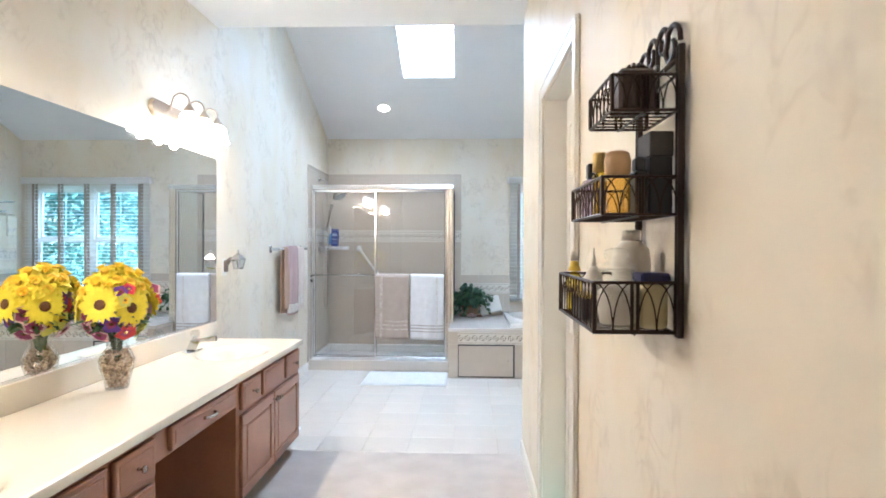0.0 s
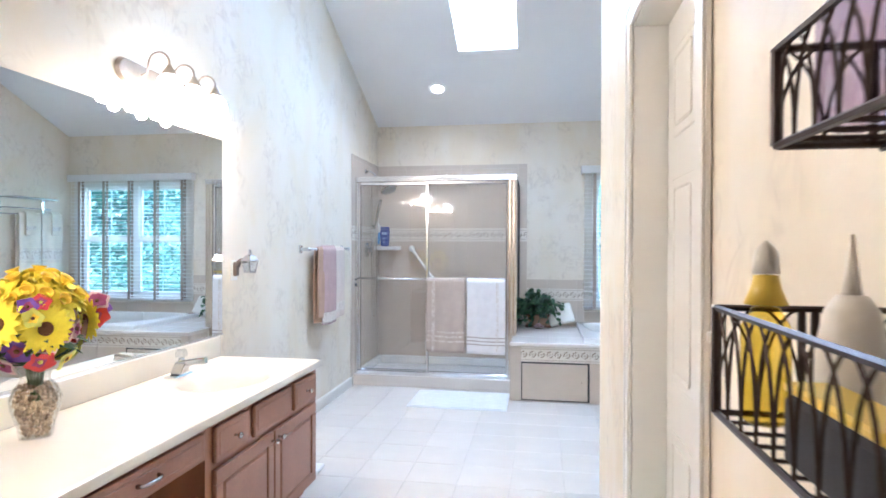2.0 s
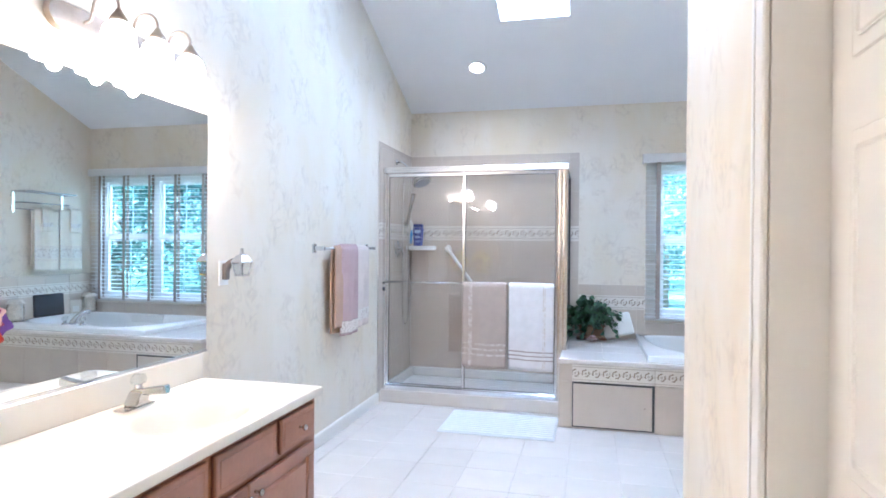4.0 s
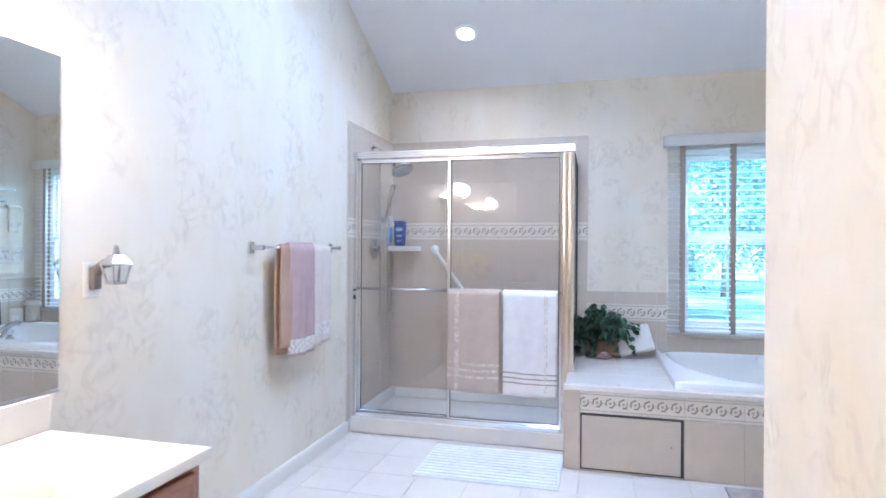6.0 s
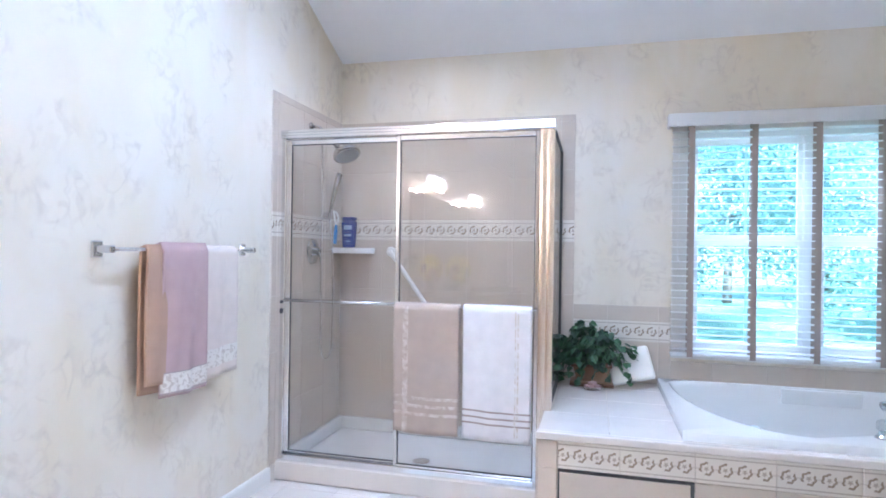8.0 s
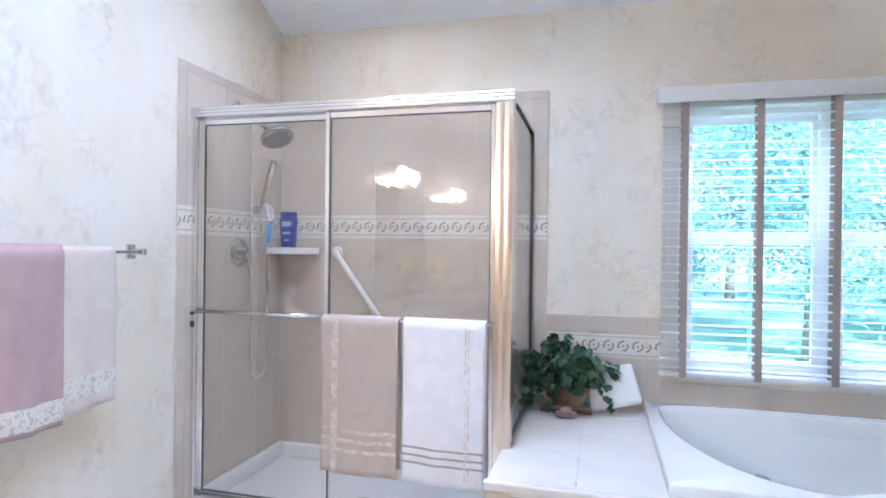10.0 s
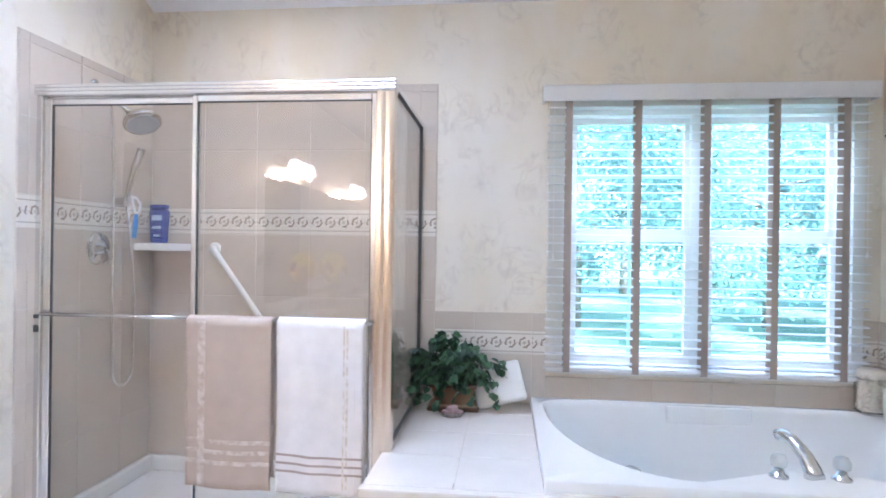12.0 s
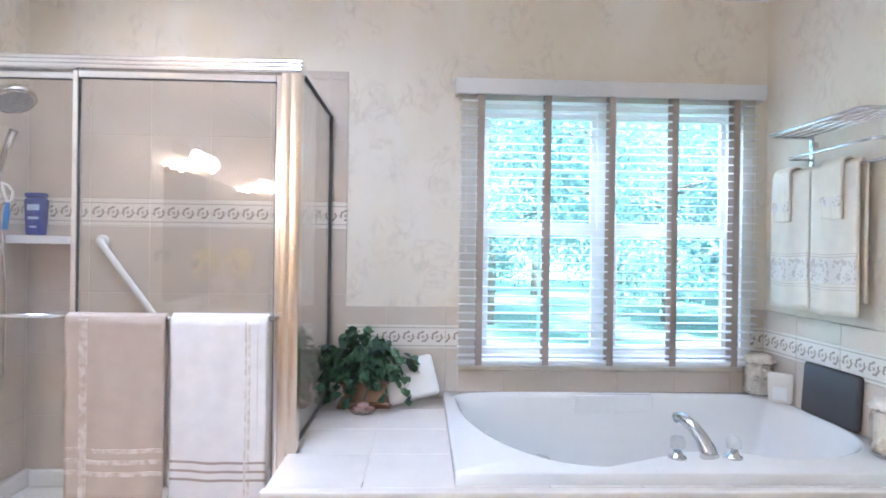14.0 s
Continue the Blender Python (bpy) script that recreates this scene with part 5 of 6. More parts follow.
# middle basket
t = thing("perfume_bottle", "amber perfume bottle with a large beech wood cap", "bottle", "perfume bottles")
part("bottle", box(bmesh.new(), 0.474, 0.512, 0.615, 0.66, zm, zm + 0.066, bevel=0.007, seg=2), AMBER, t)
part("cap", lathe(bmesh.new(), [(0.018, 0), (0.023, 0.006), (0.0235, 0.028), (0.020, 0.042), (0.014, 0.045), (0.001, 0.045)], 20, pose(0.493, 0.637, zm + 0.0665)), BEECH, t, "turned beech wood cap", smooth=True)
t = thing("perfume_bottle", "tall yellow perfume bottle with a gold cap", "bottle", "perfume bottles")
part("bottle", box(bmesh.new(), 0.474, 0.498, 0.735, 0.765, zm, zm + 0.088, bevel=0.005), YELLOWGEL, t)
part("cap", lathe(bmesh.new(), [(0.0135, 0), (0.0135, 0.036), (0.012, 0.038), (0.001, 0.038)], 16, pose(0.486, 0.75, zm + 0.0885)), GOLDCAP, t, smooth=True)
t = thing("perfume_bottle", "lilac glass perfume bottle with a black cap", "bottle", "perfume bottles")
part("bottle", box(bmesh.new(), 0.472, 0.512, 0.82, 0.875, zm, zm + 0.085, bevel=0.012, seg=2), LILAC, t)
part("cap", box(bmesh.new(), 0.481, 0.503, 0.835, 0.86, zm + 0.0855, zm + 0.118, bevel=0.003), BLACK, t)
t = thing("perfume_carton", "tall slate grey perfume carton", "box", "perfume bottles")
part("carton", box(bmesh.new(), 0.546, 0.585, 0.62, 0.69, zm, zm + 0.100, bevel=0.0015), SLATE, t)
part("lid", box(bmesh.new(), 0.5445, 0.5865, 0.6185, 0.6915, zm + 0.1005, zm + 0.145, bevel=0.0015), SLATE, t)
t = thing("perfume_bottle", "squat black glass bottle with a black cap", "bottle", "perfume bottles")
part("bottle", box(bmesh.new(), 0.518, 0.543, 0.612, 0.665, zm, zm + 0.075, bevel=0.004), BLACK, t)
part("cap", box(bmesh.new(), 0.522, 0.539, 0.625, 0.652, zm + 0.0755, zm + 0.10, bevel=0.003), BLACK, t)
t = thing("perfume_bottle", "clear glass bottle with a silver cap", "bottle", "perfume bottles")
part("bottle", box(bmesh.new(), 0.545, 0.580, 0.78, 0.83, zm, zm + 0.06, bevel=0.008), JARGLASS, t)
part("cap", lathe(bmesh.new(), [(0.011, 0), (0.011, 0.02), (0.001, 0.021)], 14, pose(0.562, 0.805, zm + 0.0605)), SATIN, t)

# top basket
t = thing("trinket_box", "dark carved trinket box with an openwork lid", "box")
part("box_body", box(bmesh.new(), 0.490, 0.556, 0.615, 0.69, zt, zt + 0.075, bevel=0.006), material("dark_carved_wood", (0.05, 0.03, 0.025), 0.35, vary=0.4, scale=60, bump=0.6), t)
bm = bmesh.new()
for k in range(9):
    a = 2 * math.pi * k / 9
    tube(bm, [(0.528 + 0.006 * math.cos(a), 0.655 + 0.006 * math.sin(a), zt + 0.0755), (0.528 + 0.014 * math.cos(a), 0.655 + 0.02 * math.sin(a), zt + 0.086), (0.528 + 0.02 * math.cos(a), 0.655 + 0.03 * math.sin(a), zt + 0.078)], 0.004, 6)
part("flower_finial", bm, IRON, t)
t = thing("cosmetic_jar", "faceted silver topped glass jar", "jar")
part("jar", lathe(bmesh.new(), [(0.024, 0), (0.03, 0.004), (0.03, 0.05), (0.026, 0.056), (0.001, 0.056)], 8, pose(0.516, 0.726, zt)), JARGLASS, t)
part("lid", lathe(bmesh.new(), [(0.029, 0.0565), (0.029, 0.07), (0.02, 0.078), (0.001, 0.08)], 20, pose(0.516, 0.726, zt)), SATIN, t, smooth=True)
vessel("glass_phial", "clear glass phial with a stopper", "bottle", 0.573, 0.66, zt, [("phial", JARGLASS, [(0.011, 0), (0.013, 0.004), (0.013, 0.05), (0.006, 0.06), (0.006, 0.07), (0.001, 0.07)], 14), ("stopper", JARGLASS, [(0.005, 0.0705), (0.010, 0.08), (0.006, 0.09), (0.001, 0.091)], 10)])

# ---------------------------------------------------------------- flowers on the vanity
PETAL = material("sunflower_petal", (0.92, 0.78, 0.03), 0.6, vary=0.12, scale=30)
ORANGE = material("orange_petal", (0.90, 0.60, 0.015), 0.6, vary=0.1, scale=30)
SEED = material("brown_seed_disc", (0.17, 0.075, 0.03), 0.9, vary=0.3, scale=90, bump=0.8)
PURPLE, MAGENTA = material("violet_petal", (0.16, 0.06, 0.36), 0.6, vary=0.15, scale=40), material("plum_petal", (0.32, 0.05, 0.15), 0.6, vary=0.2, scale=40)
RED, PINK = material("red_petal", (0.62, 0.05, 0.05), 0.6, vary=0.15, scale=40), material("blush_petal", (0.72, 0.50, 0.48), 0.6, vary=0.15, scale=40)
LIME = material("lime_petal", (0.66, 0.64, 0.10), 0.6, vary=0.15, scale=40)
LEAF = material("silk_leaf", (0.06, 0.13, 0.045), 0.5, vary=0.25, scale=25)


def petal(bm, length, width, a, tilt, base=0.0, curl=0.15, z0=0.0):
    """One curved petal of five cross sections, pointing at angle a and lifted by tilt."""
    rows = []
    for k in range(5):
        u = k / 4
        wd = width * math.sin(math.pi * min(0.96, 0.16 + 0.84 * u)) * 0.5
        d = base + length * u
        z = z0 + length * (math.sin(tilt) * u - curl * u * u)
        rows.append([Vector((d, s3 * wd, z + (0.12 * wd if s3 else 0))) for s3 in (-1, 0, 1)])
    rot = Matrix.Rotation(a, 4, "Z")
    vs = [[bm.verts.new(rot @ p) for p in row] for row in rows]
    for r0, r1 in zip(vs, vs[1:]):
        for k in range(2):
            bm.faces.new((r0[k], r0[k + 1], r1[k + 1], r1[k]))


def bloom_meshes(kind):
    """(part name, material, mesh) of a flower that faces +z."""
    rnd = random.Random(hash_of(kind))
    out = []
    bm = bmesh.new()
    if kind == "sunflower":
        for ring, n, ln in ((0, 15, 0.054), (1, 15, 0.047)):
            for k in range(n):
                petal(bm, ln * rnd.uniform(0.9, 1.1), 0.023, 2 * math.pi * (k + 0.5 * ring) / n + rnd.uniform(-0.06, 0.06), 0.15 + 0.2 * ring, 0.016, 0.18, 0.002 * ring)
        out.append(("petals", PETAL, bm))
        out.append(("disc", SEED, lathe(bmesh.new(), [(0.001, -0.004), (0.017, -0.003), (0.019, 0.004), (0.013, 0.009), (0.001, 0.009)], 18)))
    elif kind == "daffodil":
        for k in range(6):
            petal(bm, 0.056, 0.044, 2 * math.pi * k / 6, 0.3, 0.006, 0.25)
        for k in range(6):
            petal(bm, 0.040, 0.036, 2 * math.pi * (k + 0.5) / 6, 0.8, 0.004, 0.2)
        out.append(("petals", PETAL, bm))
        out.append(("trumpet", ORANGE, lathe(bmesh.new(), [(0.004, 0), (0.009, 0.015), (0.014, 0.03), (0.019, 0.036), (0.015, 0.033), (0.007, 0.012), (0.001, 0.006)], 14)))
    else:
        for k in range(5):
            petal(bm, 0.034, 0.041, 2 * math.pi * k / 5 + rnd.uniform(-0.2, 0.2), rnd.uniform(0.2, 0.6), 0.002, 0.3, 0.001 * k)
        rim = {"violet": PURPLE, "plum": PINK, "red": RED, "blush": PINK, "lime": LIME}[kind]
        inner = {"violet": MAGENTA, "plum": MAGENTA, "red": MAGENTA, "blush": MAGENTA, "lime": ORANGE}[kind]
        out.append(("petals", rim, bm))
        bm = bmesh.new()
        for k in range(5):
            petal(bm, 0.027 if kind == "plum" else 0.017, 0.032 if kind == "plum" else 0.018, 2 * math.pi * k / 5, 0.42, 0.002, 0.28, 0.0045)
        out.append(("blotch", inner, bm))
        out.append(("eye", SEED if kind != "red" else LIME, lathe(bmesh.new(), [(0.001, 0.002), (0.007, 0.004), (0.005, 0.009), (0.001, 0.010)], 10)))
    return out


def hash_of(word):
    return sum(ord(ch) * (i + 3) for i, ch in enumerate(word))


VX, VY, VZ = -1.355, 2.165, 0.7525
vase = thing("flower_vase", "clear glass urn vase filled with brown pebbles", "vase", "", (VX, VY, VZ))
prof = [(0.048, 0.0), (0.05, 0.004), (0.056, 0.04), (0.073, 0.10), (0.076, 0.13), (0.062, 0.165), (0.043, 0.19), (0.046, 0.215), (0.058, 0.24)]
full = prof + [(r - 0.004, z) for r, z in reversed(prof[1:])] + [(0.001, 0.006)]
part("glass", lathe(bmesh.new(), full, 32), pane_glass("vase_glass", (0.97, 0.97, 0.96), 0.05), vase, smooth=True)
STONE = material("mixed_brown_pebbles", (0.40, 0.22, 0.12), 0.45, vary=0.3, scale=30)
n, l = STONE.node_tree.nodes, STONE.node_tree.links
geo, cr = n.new("ShaderNodeNewGeometry"), n.new("ShaderNodeValToRGB")
cr.color_ramp.elements[0].color, cr.color_ramp.elements[1].color = (0.20, 0.11, 0.05, 1), (0.72, 0.55, 0.36, 1)
l.new(geo.outputs["Random Per Island"], cr.inputs[0])
l.new(cr.outputs[0], n["Principled BSDF"].inputs["Base Color"])
bm = bmesh.new()
rnd = random.Random(5)
for k in range(620):
    z = rnd.uniform(0.012, 0.175)
    lim = 0.0
    for (r0, z0), (r1, z1) in zip(prof, prof[1:]):
        if z0 <= z <= z1:
            lim = r0 + (r1 - r0) * (z - z0) / max(1e-6, z1 - z0)
    a, rr = rnd.uniform(0, 6.283), (lim - 0.013) * rnd.uniform(0.6, 1.0)
    m = pose(rr * math.cos(a), rr * math.sin(a), z, rnd.uniform(0, 360), rnd.uniform(0, 360), 0) @ Matrix.Diagonal((rnd.uniform(0.006, 0.010), rnd.uniform(0.005, 0.008), 0.005, 1))
    bmesh.ops.create_icosphere(bm, subdivisions=1, radius=1, matrix=m)
tagged(part("pebbles", bm, STONE, vase), kind="stuff")
bouquet = thing("bouquet", "artificial sunflowers, daffodils and pansies in the vase", "flowers", "", (VX, VY, VZ))
kinds = {}
rnd = random.Random(21)
spots = []
order = ["sunflower"] * 5 + ["daffodil"] * 25 + ["plum", "lime", "blush", "lime", "red", "blush", "lime", "blush", "lime", "violet", "plum", "blush", "red", "plum", "lime", "violet", "blush", "plum", "red", "blush", "plum", "lime", "violet"]
# a stray sprig that leans out at one side, and three small heads among the yellow
SPRIG = (((0.03, 0.235, 0.375), (0.6, -0.6, 0.2)), ((0.0, 0.285, 0.40), (0.5, -0.3, 0.4)), ((0.02, 0.25, 0.425), (0.4, -0.5, 0.6)), ((0.09, -0.125, 0.445), (0.7, -0.6, 0.4)), ((0.105, -0.09, 0.455), (0.7, -0.6, 0.5)), ((0.11, -0.125, 0.41), (0.7, -0.7, 0.2)))
order += ["red", "violet", "plum", "violet", "red", "lime"]
for i, kind in enumerate(order):
    best, bd = None, -1
    for _ in range(60):
        a = radians((-74, -33, 65, 150, 220)[i % 5] + rnd.uniform(-5, 5)) if kind == "sunflower" else rnd.uniform(0, 2 * math.pi)
        el = rnd.uniform(0.42, 1.5) if kind == "daffodil" else rnd.uniform(0.02, 0.22) if kind == "sunflower" else rnd.uniform(-0.75, 0.30)
        d = Vector((math.cos(a) * math.cos(el), math.sin(a) * math.cos(el), math.sin(el)))
        gap = min([(d - q).length for q in spots] or [9])
        if gap > bd:
            best, bd = d, gap
    spots.append(best)
    d = best
    c = Vector((0, 0, 0.365)) + Vector((d.x * 0.115, d.y * 0.155, d.z * 0.165)) * (1.12 if kind == "sunflower" else rnd.uniform(0.91, 1.03))
    if i >= len(order) - len(SPRIG):
        c, d = (Vector(q) for q in SPRIG[i - len(order) + len(SPRIG)])
    turn = d.to_track_quat("Z", "Y").to_matrix().to_4x4() @ pose(0, 0, 0, 0, 0, rnd.uniform(0, 360))
    size = 1.2 if kind in ("sunflower", "daffodil") else 0.9 if i >= len(order) - 3 else 1.3
    m = Matrix.Translation(c) @ turn @ Matrix.Diagonal((size, size, size, 1))
    if kind not in kinds:
        made = bloom_meshes(kind)
        head = None
        kinds[kind] = []
        for nm, mat, mesh in made:
            ob = part(kind if head is None else nm, mesh, mat, bouquet if head is None else head, smooth=True)
            kinds[kind].append(ob)
            head = head or ob
        head.matrix_basis = m
    else:
        src = kinds[kind]
        head = again(src[0], m, bouquet)
        for o in src[1:]:
            again(o, Matrix(), head)
bm = bmesh.new()
for k in range(44):
    a, el = rnd.uniform(0, 6.283), rnd.uniform(-0.25, 0.2)
    sub = bmesh.new()
    petal(sub, rnd.uniform(0.07, 0.11), 0.032, 0, 0.1, 0, 0.25)
    mm = Matrix.Translation((0.06 * math.cos(a), 0.10 * math.sin(a), 0.30 + rnd.uniform(-0.02, 0.05))) @ pose(0, 0, 0, 0, 0, math.degrees(a)) @ pose(0, 0, 0, rnd.uniform(-30, 30), math.degrees(-el), 0)
    bmesh.ops.transform(sub, verts=sub.verts, matrix=mm)
    vmap = {v: bm.verts.new(v.co) for v in sub.verts}
    for fc in sub.faces:
        bm.faces.new([vmap[v] for v in fc.verts])
    sub.free()
part("leaves", bm, LEAF, bouquet, smooth=True)
bm = bmesh.new()
for q in spots[::2]:
    tube(bm, [(0.01 * q.x, 0.01 * q.y, 0.12), (0.03 * q.x, 0.03 * q.y, 0.24), (q.x * 0.11, q.y * 0.18, 0.37 + q.z * 0.16)], 0.0025, 5)
part("stems", bm, LEAF, bouquet)

# ---------------------------------------------------------------- things on the tub deck
IVY = material("ivy_leaf", (0.022, 0.065, 0.035), 0.45, vary=0.35, scale=30)
nI, lI = IVY.node_tree.nodes, IVY.node_tree.links
geo, cr = nI.new("ShaderNodeNewGeometry"), nI.new("ShaderNodeValToRGB")
cr.color_ramp.elements[0].color, cr.color_ramp.elements[1].color = (0.012, 0.045, 0.025, 1), (0.07, 0.17, 0.075, 1)
lI.new(geo.outputs["Random Per Island"], cr.inputs[0])
lI.new(cr.outputs[0], nI["Principled BSDF"].inputs["Base Color"])
plant = thing("potted_ivy", "bushy dark green ivy in a brown wooden planter", "plant", "", (0.285, 6.84, ZD + 0.0008))
POTW = material("brown_wood_planter", (0.16, 0.075, 0.04), 0.5, vary=0.2, scale=12)
POTL = material("tan_planter_panel", (0.33, 0.20, 0.12), 0.55, vary=0.2, scale=12)
bm = bmesh.new()
box(bm, -0.13, 0.13, -0.075, 0.075, 0, 0.03, bevel=0.005)
vs = []
for z, gx, gy in ((0.03, 0.09, 0.05), (0.125, 0.115, 0.066)):
    vs.append([bm.verts.new((x, y, z)) for x, y in ((-gx, -gy), (gx, -gy), (gx, gy), (-gx, gy))])
for k in range(4):
    bm.faces.new((vs[0][k], vs[0][(k + 1) % 4], vs[1][(k + 1) % 4], vs[1][k]))
bm.faces.new(vs[1])
part("planter", bm, POTL, plant)
part("rim", boxes((-0.125, 0.125, -0.075, -0.06, 0.122, 0.137), (-0.125, 0.125, 0.06, 0.075, 0.122, 0.137), (-0.125, -0.11, -0.06, 0.06, 0.122, 0.137), (0.11, 0.125, -0.06, 0.06, 0.122, 0.137), bevel=0.003), POTW, plant)
part("base_moulding", box(bmesh.new(), -0.135, 0.135, -0.08, 0.08, 0.0, 0.022, bevel=0.005), POTW, plant)
rnd = random.Random(31)
leaves, vines = bmesh.new(), bmesh.new()
for k in range(64):
    a = rnd.uniform(0, 6.283)
    reach = rnd.uniform(0.06, 0.28)
    top = rnd.uniform(0.08, 0.19)
    end_z = rnd.uniform(0.03, 0.30) if reach > 0.14 else rnd.uniform(0.22, 0.38)
    dirx, diry = math.cos(a), math.sin(a) * 0.55
    pts = []
    for i in range(7):
        u = i / 6
        x, y = dirx * reach * u, diry * reach * u - 0.02
        z = 0.13 + (end_z - 0.13) * u + top * math.sin(math.pi * u) * 0.6
        x = max(-0.20, min(0.30, x * 1.1))
        y = min(0.13, y)
        pts.append((x, y, max(0.012, z)))
    tube(vines, pts, 0.0018, 4)
    for i in range(1, 7):
        for rep in range(2):
            p = Vector(pts[i]) + Vector((rnd.uniform(-0.02, 0.02), rnd.uniform(-0.02, 0.015), rnd.uniform(-0.012, 0.02)))
            s4 = rnd.uniform(0.020, 0.036)
            shape = [(0, 0), (0.35, -0.72), (0.95, -0.68), (1.6, 0), (0.95, 0.68), (0.35, 0.72)]
            mm = Matrix.Translation(p) @ pose(0, 0, 0, rnd.uniform(-50, 50), rnd.uniform(10, 75), math.degrees(a) + rnd.uniform(-70, 70) - 20)
            mid0, mid1 = leaves.verts.new(mm @ Vector((0, 0, 0))), leaves.verts.new(mm @ Vector((1.6 * s4, 0, -0.25 * s4)))
            lf = [leaves.verts.new(mm @ Vector((u2 * s4, v2 * s4, 0.16 * s4))) for u2, v2 in shape[1:3]]
            rt = [leaves.verts.new(mm @ Vector((u2 * s4, v2 * s4, 0.16 * s4))) for u2, v2 in (shape[5], shape[4])]
            leaves.faces.new((mid0, lf[0], lf[1], mid1))
            leaves.faces.new((mid0, mid1, rt[1], rt[0]))
part("vines", vines, IVY, plant)
part("foliage", leaves, IVY, plant, "glossy dark green heart shaped leaves")

t = thing("bath_pillow", "white padded bath pillow leaning on the wall", "pillow", "", (0.545, 6.80, ZD + 0.004), 0)
bm = bmesh.new()
box(bm, -0.132, 0.132, -0.022, 0.022, 0.0, 0.215, bevel=0.021, seg=4)
bmesh.ops.transform(bm, verts=bm.verts, matrix=pose(0, 0.0, 0.036, -24, -15, 0))
part("cushion", bm, material("white_vinyl_cushion", (0.78, 0.77, 0.73), 0.35, vary=0.04, scale=10), t, smooth=True)
SOAPGLASS = pane_glass("dish_glass", (0.95, 0.93, 0.92), 0.06)
t = thing("soap_dish", "clear glass dish holding wrapped rosy soaps", "dish", "", (0.29, 6.68, ZD + 0.0008))
part("dish", lathe(bmesh.new(), [(0.03, 0), (0.055, 0.006), (0.072, 0.03), (0.069, 0.031), (0.052, 0.010), (0.001, 0.005)], 24), SOAPGLASS, t, smooth=True)
ROSE = material("dusty_rose_soap", (0.55, 0.36, 0.34), 0.5, vary=0.1)
for dx, dy, dz, rz in ((-0.02, 0.0, 0.012, 20), (0.025, 0.01, 0.012, -35), (0.0, -0.01, 0.034, 60)):
    bm = box(bmesh.new(), -0.028, 0.028, -0.018, 0.018, 0, 0.02, bevel=0.005, seg=2)
    bmesh.ops.transform(bm, verts=bm.verts, matrix=pose(dx, dy, dz, 0, 0, rz))
    part("soap", bm, ROSE, t)


SHELLC = material("pale_shells", (0.76, 0.69, 0.58), 0.5, vary=0.2, scale=30)
LACE = material("cream_lace_cover", (0.74, 0.68, 0.58), 0.9, vary=0.1, scale=40)


def shell_jar(x, y, z, size=1.45):
    ob = thing("shell_jar", "glass jar of pale seashells with a ruffled lace cover", "jar", "shell jars", (x, y, z))
    before = set(scene.objects)
    part("jar", lathe(bmesh.new(), [(0.045, 0), (0.052, 0.004), (0.054, 0.10), (0.044, 0.125), (0.046, 0.14), (0.042, 0.14), (0.040, 0.124), (0.050, 0.10), (0.048, 0.008), (0.001, 0.006)], 24), JARGLASS, ob, smooth=True)
    rr = random.Random(9)
    bm = bmesh.new()
    for k in range(190):
        a, r, zz = rr.uniform(0, 6.283), 0.042 * math.sqrt(rr.random()), rr.uniform(0.02, 0.116)
        bmesh.ops.create_icosphere(bm, subdivisions=1, radius=1, matrix=pose(r * math.cos(a), r * math.sin(a), zz, rr.uniform(0, 360), rr.uniform(0, 360), 0) @ Matrix.Diagonal((0.017, 0.013, 0.007, 1)))
    lathe(bm, [(0.001, 0.010), (0.040, 0.012), (0.043, 0.06), (0.040, 0.118), (0.001, 0.12)], 20)
    part("shells", bm, SHELLC, ob)
    bm = bmesh.new()
    rings = []
    for r, zz in ((0.001, 0.158), (0.03, 0.157), (0.046, 0.150), (0.048, 0.140), (0.051, 0.134), (0.055, 0.128)):
        rings.append([bm.verts.new(((r + (0.007 * math.sin(9 * 2 * math.pi * i / 54) if r > 0.05 else 0)) * math.cos(2 * math.pi * i / 54), (r + (0.007 * math.sin(9 * 2 * math.pi * i / 54) if r > 0.05 else 0)) * math.sin(2 * math.pi * i / 54), zz)) for i in range(54)])
    for a2, c2 in zip(rings, rings[1:]):
        for i in range(54):
            bm.faces.new((a2[i], c2[i], c2[(i + 1) % 54], a2[(i + 1) % 54]))
    part("ruffled_cover", bm, LACE, ob, smooth=True)
    for o in set(scene.objects) - before:
        o.data.transform(Matrix.Diagonal((size, size, size, 1)))


shell_jar(2.40, 6.905, ZR + 0.003)
shell_jar(2.385, 5.97, ZR + 0.001)
t = thing("bath_salts", "clear bag of white bath salts with a label", "bag", "", (2.425, 6.745, ZR + 0.005), -40)
bm = bmesh.new()
box(bm, -0.055, 0.055, -0.022, 0.022, 0, 0.155, bevel=0.014, seg=3)
for v in bm.verts:
    if v.co.z > 0.09:
        v.co.y *= 0.25
        v.co.x *= 1.08
part("bag", bm, WHITEPL, t, smooth=True)
part("label_card", boxes((-0.032, 0.032, -0.0245, -0.0225, 0.02, 0.085)), VINYL, t)
t = thing("headrest_cushion", "dark grey foam headrest against the tub wall", "cushion")
bm = box(bmesh.new(), 0, 0.035, -0.185, 0.185, 0, 0.245, bevel=0.016, seg=3)
bmesh.ops.transform(bm, verts=bm.verts, matrix=pose(2.436, 6.425, ZR + 0.006, 0, 4, 0))
part("pad", bm, material("charcoal_foam_vinyl", (0.05, 0.05, 0.055), 0.5, vary=0.1), t, smooth=True)

